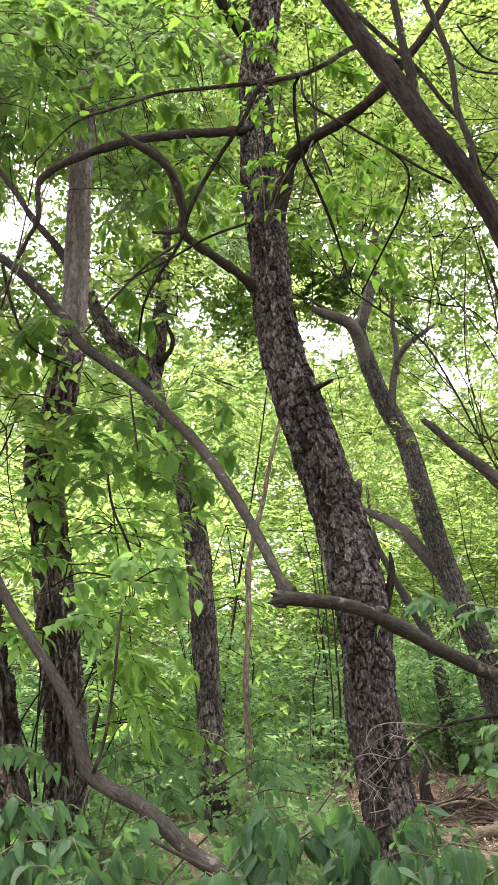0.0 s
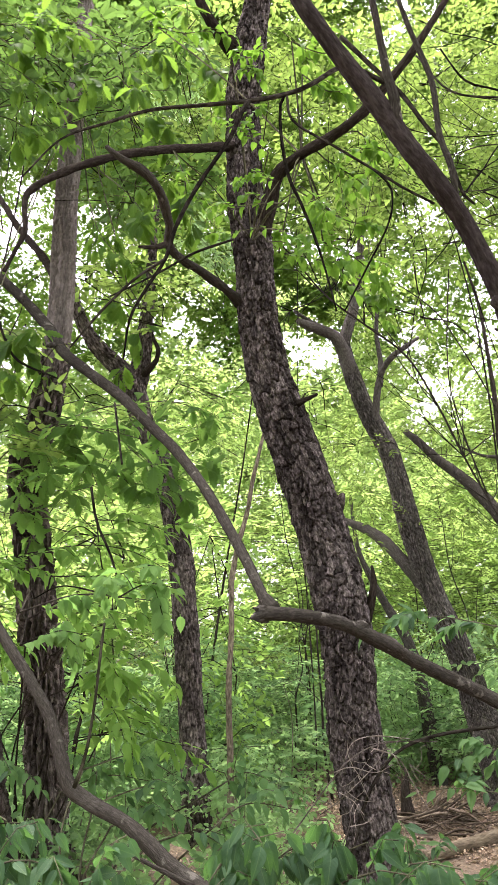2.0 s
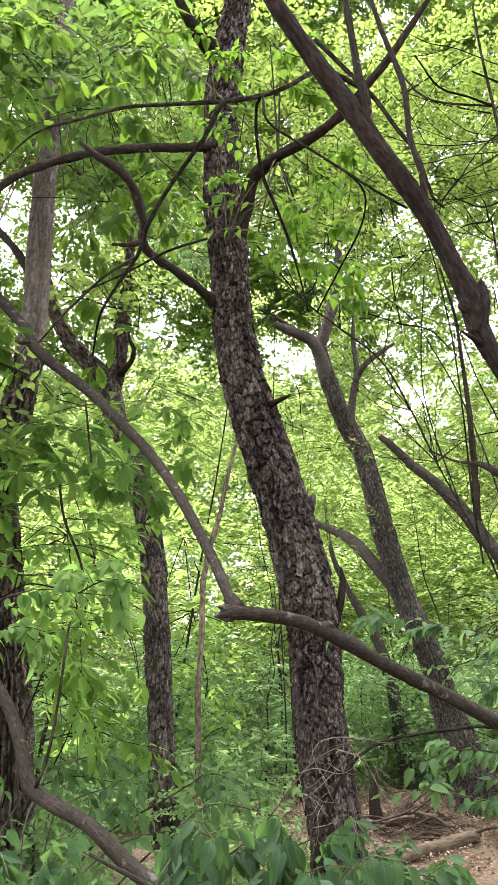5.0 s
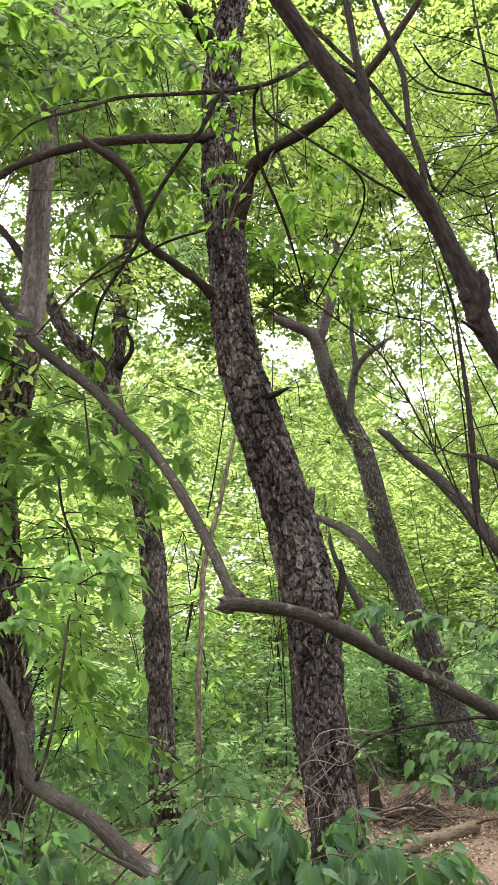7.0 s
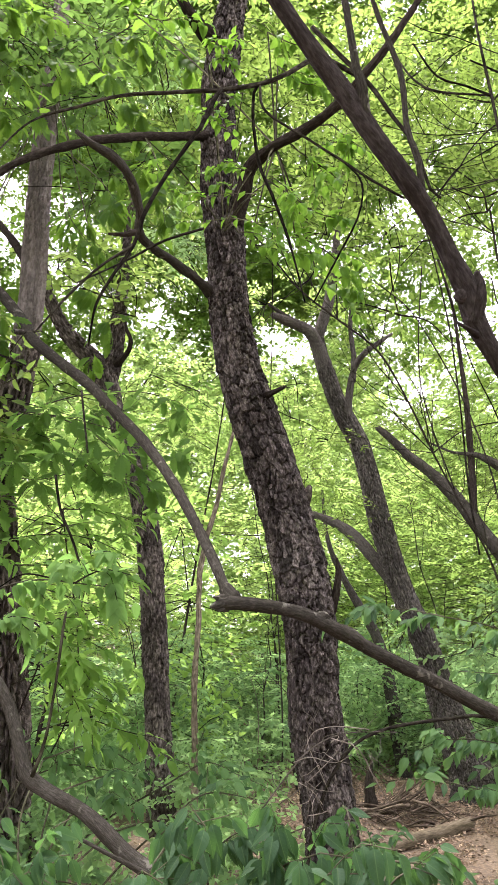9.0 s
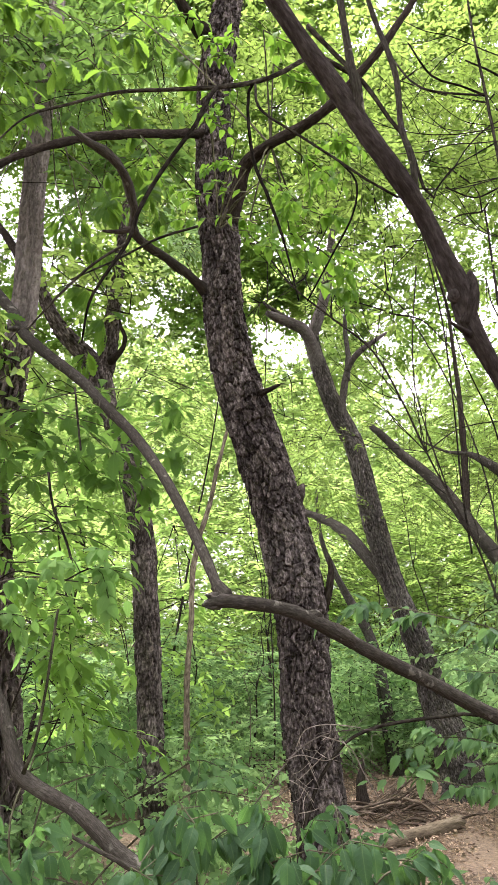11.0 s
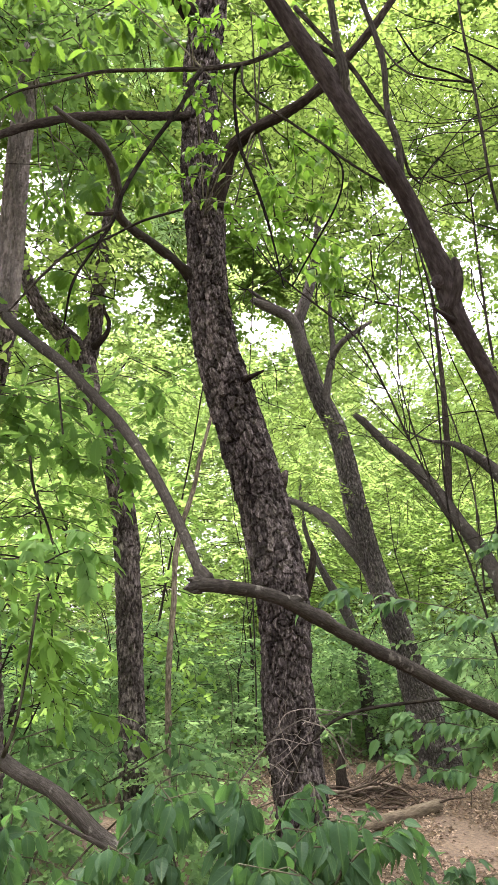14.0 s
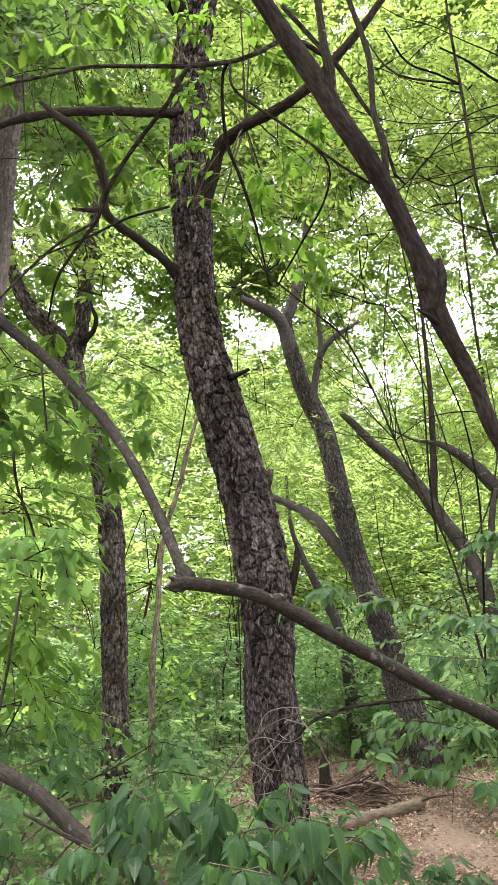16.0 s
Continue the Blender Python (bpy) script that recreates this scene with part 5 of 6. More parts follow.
shrub_lines = [
    [(0.012, 1.8, 1.119), (0.066, 1.8, 1.26), (0.139, 1.763, 1.338), (0.212, 1.725, 1.37)],
    [(0.136, 1.65, 1.138), (0.187, 1.612, 1.272), (0.24, 1.575, 1.329), (0.304, 1.537, 1.358), (0.366, 1.5, 1.357)],
    [(0.217, 1.5, 1.2), (0.26, 1.425, 1.316), (0.296, 1.388, 1.363), (0.351, 1.35, 1.373)],
    [(0.3, 1.575, 1.182), (0.39, 1.575, 1.292), (0.46, 1.575, 1.333), (0.53, 1.575, 1.327), (0.577, 1.575, 1.306)],
    [(0.366, 1.5, 1.217), (0.41, 1.5, 1.293), (0.477, 1.5, 1.342), (0.533, 1.5, 1.322)],
    [(-0.706, 1.95, 1.239), (-0.606, 1.95, 1.338), (-0.524, 1.95, 1.357), (-0.425, 1.95, 1.338)],
    [(-0.389, 1.65, 1.176), (-0.337, 1.65, 1.261), (-0.282, 1.65, 1.297), (-0.235, 1.65, 1.276)],
    [(-0.289, 1.5, 1.192), (-0.209, 1.5, 1.237), (-0.106, 1.5, 1.237), (-0.034, 1.5, 1.219)],
    [(-0.065, 1.725, 1.191), (-0.03, 1.725, 1.293), (0.031, 1.725, 1.358), (0.129, 1.725, 1.386)],
    [(-0.595, 1.725, 1.254), (-0.504, 1.725, 1.319), (-0.42, 1.725, 1.33), (-0.346, 1.725, 1.309)],
    [(0.132, 1.35, 1.238), (0.195, 1.35, 1.313), (0.249, 1.312, 1.349), (0.291, 1.275, 1.351)],
    [(0.119, 1.65, 1.176), (0.076, 1.65, 1.307), (0.077, 1.65, 1.381), (0.042, 1.65, 1.423)], [(0.179, 1.575, 1.202), (0.194, 1.575, 1.318), (0.229, 1.575, 1.377), (0.286, 1.575, 1.398)], [(0.255, 1.65, 1.176), (0.316, 1.65, 1.277), (0.389, 1.65, 1.339), (0.46, 1.65, 1.349)],
    [(0.346, 1.65, 1.196), (0.396, 1.65, 1.267), (0.455, 1.65, 1.292), (0.499, 1.65, 1.267)], [(0.911, 1.5, 1.171), (0.867, 1.5, 1.259), (0.837, 1.5, 1.32), (0.816, 1.5, 1.35)],
    [(-0.62, 1.9, 1.12), (-0.55, 1.85, 1.22), (-0.47, 1.82, 1.27), (-0.38, 1.8, 1.26)], [(-0.45, 1.85, 1.1), (-0.36, 1.82, 1.2), (-0.27, 1.8, 1.24), (-0.18, 1.78, 1.23)],
    [(-0.2, 1.7, 1.12), (-0.13, 1.68, 1.23), (-0.04, 1.66, 1.28), (0.04, 1.65, 1.28)], [(-0.5, 1.6, 1.12), (-0.42, 1.58, 1.19), (-0.34, 1.56, 1.21), (-0.26, 1.55, 1.18)],
]
shoots_thing("leafy_shrub", "leafy shrub with long drooping green leaves in front of the pine", "shrub",
             [stemmed(q, 0.003, 0.0012) for q in shrub_lines], shrub_blades, 0.057, 6, 61, side_shoots=4, reach=0.12, foot=(0.12, 1.75), hang=1.5, facing=0.8, jitter=0.38, spread=1.0)
oak_lines = [
    [(-1.548, 3.9, 3.094), (-1.168, 3.75, 2.913), (-0.85, 3.6, 2.774), (-0.599, 3.525, 2.664)], [(-1.463, 3.75, 2.785), (-1.123, 3.675, 2.611), (-0.865, 3.6, 2.535), (-0.693, 3.6, 2.564)],
    [(-1.048, 3.75, 2.945), (-0.723, 3.675, 2.889), (-0.411, 3.6, 2.789), (-0.176, 3.6, 2.683)], [(-0.759, 3.6, 2.713), (-0.539, 3.525, 2.576), (-0.339, 3.525, 2.518)],
    [(-1.408, 3.75, 2.537), (-1.167, 3.675, 2.432), (-0.994, 3.675, 2.462)], [(-0.413, 4.125, 3.206), (-0.237, 4.05, 3.144), (-0.103, 4.05, 3.074)],
    [(-1.092, 4.2, 3.419), (-0.823, 3.975, 3.119), (-0.581, 3.75, 2.816)], [(-1.187, 3.825, 2.871), (-0.941, 3.75, 2.722), (-0.786, 3.75, 2.66)], [(-0.6, 3.675, 2.826), (-0.408, 3.6, 2.653), (-0.261, 3.6, 2.593)],
]
shoots_thing("oak_bough", "leafy bough of large drooping oak leaves", "branch", [stemmed(farther(q, 1.42)) for q in oak_lines], oak_blades, 0.145, 5, 71, side_shoots=6, reach=0.45, rosette=True,
             hub=[(-1.595, 5.7, 3.516)][0], hang=0.08, facing=0.45, spread=1.0, jitter=0.3)
mid_lines = [
    [(-1.377, 4.875, 2.384), (-0.968, 4.725, 2.42), (-0.66, 4.65, 2.373), (-0.402, 4.65, 2.246)], [(-1.137, 4.125, 1.925), (-0.906, 4.05, 2.028), (-0.686, 4.05, 1.982), (-0.466, 4.05, 1.907)],
    [(-1.053, 4.35, 1.726), (-0.861, 4.35, 1.822), (-0.617, 4.275, 1.758), (-0.453, 4.275, 1.665)], [(-1.075, 4.5, 1.5), (-0.877, 4.5, 1.564), (-0.674, 4.5, 1.516), (-0.47, 4.5, 1.405)],
    [(-0.894, 4.5, 1.25), (-0.632, 4.5, 1.312), (-0.4, 4.5, 1.25), (-0.234, 4.5, 1.219)], [(-1.121, 4.5, 2.196), (-0.841, 4.5, 2.196), (-0.596, 4.5, 2.161), (-0.351, 4.5, 2.093)],
    [(-1.636, 4.5, 1.758), (-1.403, 4.5, 1.824), (-1.228, 4.5, 1.758)], [(-0.931, 4.875, 2.615), (-0.622, 4.875, 2.595), (-0.351, 4.875, 2.498)], [(-0.837, 4.125, 1.638), (-0.632, 4.05, 1.468), (-0.45, 4.05, 1.384)],
    [(-1.724, 4.725, 2.182), (-1.476, 4.725, 2.291), (-1.287, 4.725, 2.218)], [(-0.832, 3.9, 1.843), (-0.647, 3.9, 1.701), (-0.525, 3.9, 1.561)],
]
shoots_thing("young_tree", "young tree with broad fresh green leaves", "tree", [stemmed(q) for q in mid_lines], young_blades, 0.095, 6, 91, dark_limb, side_shoots=5, reach=0.25,
             foot=(-1.6, 6.0), hang=0.14, facing=0.2)
soft_lines = [[(-0.64, 2.25, 1.879), (-0.476, 2.25, 1.931), (-0.34, 2.25, 1.924), (-0.202, 2.25, 1.908), (-0.15, 2.25, 1.875)], [(-0.652, 2.325, 1.782), (-0.537, 2.325, 1.825), (-0.449, 2.325, 1.809)], [(-0.34, 2.25, 1.924), (-0.257, 2.25, 1.968), (-0.17, 2.25, 1.951)]]
shoots_thing("leafy_shoot", "hanging shoot of soft green broad leaves", "branch", [stemmed(q, 0.003, 0.0012) for q in soft_lines], blades(blade_fresh, 0.29, 0.05, 0.6), 0.05, 7, 97, side_shoots=3, reach=0.14,
             bark=twig_bark, hub=[(-1.473, 5.475, 2.126)][0], hang=0.9, facing=0.5, jitter=0.35)
low_lines = [
    [(-0.838, 4.425, 1.108), (-0.584, 4.425, 1.183), (-0.414, 4.35, 1.148), (-0.318, 4.35, 1.09)], [(-0.739, 4.275, 0.959), (-0.466, 4.275, 1.044), (-0.356, 4.275, 0.988), (-0.294, 4.275, 0.918)],
    [(-0.976, 4.5, 0.977), (-0.721, 4.5, 1.067), (-0.459, 4.5, 1.037)], [(-0.619, 4.125, 0.88), (-0.446, 4.125, 0.96), (-0.297, 4.125, 0.907)], [(-1.6, 4.575, 1.117), (-1.37, 4.575, 1.148), (-1.163, 4.575, 1.055)],
    [(-0.068, 4.425, 1.02), (0.092, 4.425, 1.094), (0.283, 4.425, 1.02)], [(-0.115, 3.975, 0.886), (0.083, 3.975, 1.015), (0.338, 3.975, 0.989)], [(-0.396, 3.975, 0.835), (-0.172, 3.975, 0.886), (-0.002, 3.975, 0.81)],
]
shoots_thing("leafy_shrub", "shrub with soft blue-green compound leaves", "shrub", [stemmed(q) for q in low_lines], soft_blades + shrub_blades[:1], 0.09, 5, 111, side_shoots=3, reach=0.25,
             foot=(-0.75, 4.3), hang=0.6, facing=0.4)
right_lines = [
    [(2.331, 4.5, 1.646), (1.781, 4.2, 1.836), (1.395, 4.05, 1.903), (1.135, 4.05, 1.943), (0.924, 4.125, 1.916), (0.757, 4.2, 1.844)], [(2.211, 4.725, 1.082), (1.779, 4.65, 1.188), (1.525, 4.65, 1.186), (1.309, 4.65, 1.102)],
    [(2.37, 4.5, 0.767), (1.99, 4.5, 0.875), (1.697, 4.5, 0.937), (1.474, 4.5, 0.983), (1.268, 4.5, 0.997), (1.081, 4.5, 0.975)], [(2.623, 4.875, 1.493), (2.31, 4.875, 1.561), (1.995, 4.875, 1.573), (1.722, 4.875, 1.587)],
    [(2.714, 5.1, 1.18), (2.391, 5.1, 1.25), (2.065, 5.1, 1.228), (1.741, 5.1, 1.152)], [(2.651, 4.875, 1.828), (2.369, 4.875, 1.859), (2.086, 4.875, 1.815), (1.845, 4.875, 1.735)],
    [(2.507, 4.725, 1.016), (2.248, 4.725, 1.082), (1.985, 4.725, 1.047), (1.762, 4.725, 1.012)], [(2.814, 5.1, 2.402), (2.555, 5.1, 2.435), (2.333, 5.1, 2.345)], [(2.459, 4.65, 1.365), (2.237, 4.65, 1.431), (2.048, 4.65, 1.394)],
]
shoots_thing("young_tree", "young tree spreading level sprays of pointed leaves", "tree", [stemmed(q) for q in right_lines], soft_blades + shrub_blades[:2], 0.1, 11, 131, side_shoots=3, reach=0.22,
             foot=(3.5, 4.7), hang=0.45, facing=0.5)


def scattered_sprays():
    """Arching leafy sprays standing in the shade between the trunks."""
    rng = np.random.default_rng(301)
    lines = []
    FORK = fork_line[4][0] / fork_line[4][1]
    for k in range(17):
        x, y = rng.uniform(-2.6, 0.55), rng.uniform(5.6, 8.6)
        if abs(x / y - FORK) < 0.06 and y < 7.6:
            y += 1.6
        z = float(ground_height(np.array(x), np.array(y))) + rng.uniform(0.35, 1.5)
        a, ln = rng.uniform(-0.6, 0.6) + (np.pi if rng.random() < 0.5 else 0), rng.uniform(0.35, 0.6)
        d = np.array([np.cos(a), -abs(np.sin(a)) - 0.2, 0]) * ln
        lines.append([(x, y, z, 0.004), (x + d[0] * 0.5, y + d[1] * 0.5, z + 0.08, 0.003), (x + d[0], y + d[1], z + 0.02, 0.0015)])
    shoots_thing("leafy_shrub", "shade shrub of arching sprays with small paired leaves", "shrub", lines, soft_blades, 0.07, 7, 303, side_shoots=1, reach=0.25,
                 hang=0.35, facing=0.5)


scattered_sprays()
weed_lines = [[(1.204, 3.75, 0.546), (1.235, 3.75, 0.642), (1.292, 3.75, 0.691)], [(1.293, 3.6, 0.569), (1.391, 3.6, 0.673), (1.474, 3.6, 0.707)], [(1.453, 3.6, 0.556), (1.512, 3.6, 0.648), (1.58, 3.6, 0.659)],
              [(0.99, 3.45, 0.609), (1.042, 3.45, 0.675), (1.119, 3.45, 0.696)], [(1.013, 4.125, 0.63), (1.06, 4.125, 0.765), (1.137, 4.125, 0.792)], [(0.922, 4.125, 0.63), (0.953, 4.125, 0.752), (1.014, 4.125, 0.793)]]
shoots_thing("leafy_weed", "low weeds with small green leaves growing from the litter", "weed", [stemmed(q, 0.003, 0.0012) for q in weed_lines], shrub_blades + soft_blades[:2], 0.075, 3, 141,
             side_shoots=3, reach=0.13, hang=0.5, facing=0.5)
sprig_lines = [
    [(0.289, 3.6, 4.249), (0.127, 3.6, 4.242), (-0.034, 3.6, 4.194), (-0.146, 3.6, 4.121)], [(0.317, 3.6, 4.048), (0.158, 3.6, 4.084), (-0.002, 3.6, 4.048), (-0.097, 3.6, 3.994)],
    [(0.264, 3.675, 4.453), (0.098, 3.675, 4.473), (-0.068, 3.675, 4.416)], [(0.2, 3.675, 4.648), (0.032, 3.675, 4.808), (-0.07, 3.675, 4.848)], [(-0.002, 3.675, 5.22), (0.103, 3.675, 5.262), (0.206, 3.675, 5.135)],
    [(-0.037, 3.675, 5.391), (0.068, 3.675, 5.347), (0.139, 3.675, 5.433)], [(0.189, 3.6, 3.994), (0.284, 3.6, 3.994), (0.409, 3.6, 3.922), (0.502, 3.6, 3.851)], [(0.204, 3.675, 5.011), (0.101, 3.675, 4.929), (-0.002, 3.675, 4.768)],
    [(-0.372, 3.675, 4.65), (-0.267, 3.675, 4.416), (-0.166, 3.675, 4.226)], [(0.396, 3.675, 4.414), (0.525, 3.675, 4.3), (0.65, 3.675, 4.15)],
]
shoots_thing("climbing_vine", "climbing vine with small bright round leaves on the pine", "vine", [stemmed(q, 0.003, 0.0012) for q in sprig_lines],
             bright_blades, 0.058, 5, 151, side_shoots=2, reach=0.15, hub=[(0.117, 4.312, 4.438)][0], hang=0.35, facing=0.5)

top_lines = [
    [(-2.101, 4.65, 6.362), (-1.76, 4.5, 6.055), (-1.463, 4.425, 5.78), (-1.284, 4.425, 5.581)], [(-1.806, 4.65, 6.581), (-1.514, 4.5, 6.211), (-1.243, 4.5, 6.002), (-1.101, 4.5, 5.746)], [(-1.382, 4.725, 6.714), (-1.08, 4.65, 6.468), (-0.794, 4.575, 6.283), (-0.527, 4.575, 6.123)],
    [(-1.931, 4.5, 5.598), (-1.676, 4.5, 5.547), (-1.456, 4.5, 5.399)], [(-0.899, 4.5, 5.949), (-0.678, 4.5, 5.694), (-0.505, 4.5, 5.495)], [(-0.484, 4.5, 6.421), (-0.264, 4.5, 6.208), (-0.176, 4.5, 5.947)],
    [(-1.019, 4.65, 5.221), (-0.787, 4.575, 4.974), (-0.615, 4.575, 4.74)], [(-0.459, 4.5, 5.3), (-0.372, 4.5, 5.061), (-0.368, 4.5, 4.828)], [(-1.942, 4.35, 6.271), (-1.731, 4.35, 6.27), (-1.521, 4.35, 6.269)],
    [(-1.126, 4.8, 5.084), (-1.009, 4.725, 4.744), (-0.832, 4.725, 4.51)], [(-0.796, 4.8, 4.368), (-0.662, 4.8, 4.095), (-0.736, 4.8, 3.873)], [(-1.79, 4.5, 3.701), (-1.593, 4.5, 3.619), (-1.429, 4.5, 3.458)], [(-1.747, 4.65, 3.937), (-1.546, 4.65, 3.894), (-1.372, 4.65, 3.681)],
]
shoots_thing("oak_bough", "overhanging bough of dark toothed oak leaves", "branch", [stemmed(q) for q in top_lines], blades(blade_dark, 0.22, 0.1, 0.5, 7), 0.15, 5, 231, side_shoots=3, reach=0.34, rosette=True,
             hub=[(-1.632, 6.15, 7.141)][0], hang=0.45, facing=0.5)
mid_top_lines = [
    [(0.349, 3.9, 4.578), (0.521, 3.9, 4.456), (0.691, 3.9, 4.336), (0.862, 3.9, 4.297)], [(0.276, 3.975, 4.149), (0.484, 3.975, 4.109), (0.691, 3.975, 4.07)], [(0.557, 3.975, 4.227), (0.762, 3.975, 4.109), (0.893, 3.975, 3.954)],
    [(0.379, 3.975, 5.78), (0.567, 3.975, 5.686), (0.757, 3.975, 5.685)], [(0.448, 3.975, 5.502), (0.632, 3.975, 5.365), (0.783, 3.975, 5.41)], [(0.578, 3.975, 4.841), (0.753, 3.975, 4.714), (0.891, 3.975, 4.589)],
    [(0.82, 4.05, 5.117), (0.962, 4.05, 4.985), (1.105, 4.05, 4.898)], [(0.725, 4.2, 4.079), (0.864, 4.2, 3.958), (1.009, 4.2, 3.958)], [(-0.573, 4.2, 6.111), (-0.369, 4.2, 6.06), (-0.167, 4.2, 6.109)],
]
shoots_thing("oak_bough", "bough of bright broad leaves lit through from above", "branch", [stemmed(q) for q in mid_top_lines], bright_blades, 0.085, 5, 251, side_shoots=3,
             reach=0.25, hub=[(0.441, 4.05, 4.921)][0], hang=0.4, facing=0.4)

# ---- thin bare stems and vines ----
dark_twig_line = [(0.945, 3.69, 5.181, 0.0157), (0.641, 3.375, 5.005, 0.0145), (0.426, 3.225, 4.75, 0.0137), (0.303, 3.225, 4.684, 0.0136), (0.089, 3.15, 4.563, 0.0133), (-0.177, 3.15, 4.529, 0.0118), 
     (-0.441, 3.15, 4.494, 0.0103), (-0.672, 3.15, 4.408, 0.0088), (-0.9, 3.15, 4.305, 0.0058), (-1.084, 3.15, 4.07, 0.0043)]
twig_a = thing("hanging_twigs", "long thin dark twigs crossing before the pine", "branch", dark_twig_line[0][:3])
limb(twig_a, dark_twig_line, twig_bark, "twig", 6)
limb(twig_a, [(0.074, 3.15, 4.56, 0.0133), (0.043, 3.075, 4.445, 0.0129), (-0.027, 3.0, 4.198, 0.0111), (-0.109, 3.0, 4.053, 0.0109), (-0.202, 3.0, 3.88, 0.0108), (-0.279, 3.0, 3.696, 0.0107), 
     (-0.32, 3.0, 3.532, 0.0092), (-0.414, 3.0, 3.358, 0.0078), (-0.474, 3.0, 3.216, 0.0064), (-0.492, 3.0, 3.023, 0.0038)], twig_bark, "twig", 6)
limb(twig_a, [(-0.32, 3.0, 3.532, 0.0079), (-0.468, 3.0, 3.416, 0.0065), (-0.616, 3.0, 3.245, 0.0064), (-0.735, 3.0, 3.078, 0.0038)], twig_bark, "twig", 5)
limb(twig_a, [(0.272, 3.225, 4.673, 0.0091), (0.25, 3.262, 4.645, 0.0092), (0.25, 3.3, 4.496, 0.0092), (0.284, 3.3, 4.23, 0.0105), (0.354, 3.3, 4.04, 0.0089), (0.422, 3.3, 3.84, 0.0087), 
     (0.474, 3.3, 3.644, 0.0058), (0.523, 3.3, 3.423, 0.0042)], twig_bark, "twig", 5)
limb(twig_a, [(0.279, 3.225, 4.677, 0.0076), (0.307, 3.15, 4.44, 0.0073), (0.521, 3.15, 4.285, 0.0072), (0.717, 3.15, 4.149, 0.0072), (0.854, 3.15, 4.05, 0.0071), (1.017, 3.15, 3.951, 0.0071)], twig_bark, "twig", 5)
limb(twig_a, [(0.717, 3.15, 4.149, 0.0057), (0.802, 3.15, 4.033, 0.0057), (0.779, 3.15, 3.839, 0.0056), (0.676, 3.225, 3.632, 0.0056), (0.566, 3.3, 3.423, 0.0042)], twig_bark, "twig", 5)
limb(twig_a, [(-0.0, 3.3, 3.824, 0.0073), (-0.203, 3.3, 3.742, 0.0072), (-0.402, 3.3, 3.614, 0.0057), (-0.627, 3.3, 3.488, 0.0043)], twig_bark, "twig", 5)
limb(twig_a, [(-0.753, 3.75, 2.598, 0.0075), (-0.714, 3.75, 2.416, 0.0074), (-0.632, 3.75, 2.238, 0.0073), (-0.582, 3.75, 2.093, 0.0058)], twig_bark, "twig", 5)
limb(twig_a, [(-0.68, 3.9, 3.127, 0.0064), (-0.653, 3.9, 2.958, 0.0064), (-0.62, 3.9, 2.761, 0.0063)], twig_bark, "twig", 5)
limb(twig_a, [(-1.706, 4.5, 4.249, 0.0117), (-1.648, 4.5, 4.034, 0.0116), (-1.549, 4.5, 3.783, 0.0095), (-1.441, 4.5, 3.619, 0.0094), (-1.169, 4.5, 3.498, 0.0056)], twig_bark, "twig", 5)

sap_line = [(0.056, 6.0, 5.745, 0.0058), (0.438, 6.0, 5.42, 0.0079), (0.818, 6.0, 4.928, 0.0078), (1.188, 6.0, 4.615, 0.0098), (1.554, 6.0, 4.306, 0.0098), (1.806, 6.0, 3.833, 0.0096), 
     (2.001, 6.0, 3.371, 0.0095), (2.192, 6.0, 2.973, 0.0074), (2.423, 6.0, 2.489, 0.0092), (2.673, 6.0, 1.607, 0.0122), (2.777, 6.0, 0.948, 0.0137)]
sap = tree("bare_sapling", "thin bare sapling with whip-like stems", rooted(list(reversed(sap_line)), 1.0), dark_limb, 6, 0.08, 0.05, 171)
limb(sap, [(2.432, 6.225, 2.515, 0.0096), (2.379, 6.225, 3.128, 0.0098), (2.355, 6.225, 3.883, 0.0079), (2.302, 6.225, 4.679, 0.0082), (2.187, 6.225, 5.455, 0.0061), (2.086, 6.225, 5.95, 0.0042)], twig_bark, "whip", 5)
limb(sap, [(2.694, 6.225, 2.078, 0.0094), (2.64, 6.225, 3.035, 0.0077), (2.41, 6.225, 3.886, 0.0079), (2.104, 6.225, 4.549, 0.0059), (1.89, 6.225, 4.887, 0.006), (1.56, 6.225, 5.161, 0.0041)], twig_bark, "whip", 5)
limb(sap, [(2.778, 6.15, 1.466, 0.0091), (2.809, 6.15, 2.822, 0.0096), (2.696, 6.15, 3.659, 0.0078), (2.456, 6.15, 4.311, 0.0059), (2.265, 6.15, 5.115, 0.006)], twig_bark, "whip", 5)
limb(sap, [(2.192, 6.0, 2.973, 0.0074), (1.961, 6.0, 3.789, 0.0056), (1.922, 6.0, 4.329, 0.0057), (1.999, 6.0, 5.193, 0.0059)], twig_bark, "whip", 5)
limb(sap, [(2.001, 6.0, 3.371, 0.0075), (2.346, 6.075, 3.619, 0.0056), (2.808, 6.15, 3.719, 0.0058), (3.124, 6.15, 3.572, 0.0039)], twig_bark, "whip", 5)
limb(sap, [(2.564, 6.0, 2.302, 0.0072), (2.853, 6.0, 2.9, 0.0074), (2.945, 6.0, 3.522, 0.0056), (2.879, 6.0, 4.168, 0.0057)], twig_bark, "whip", 5)


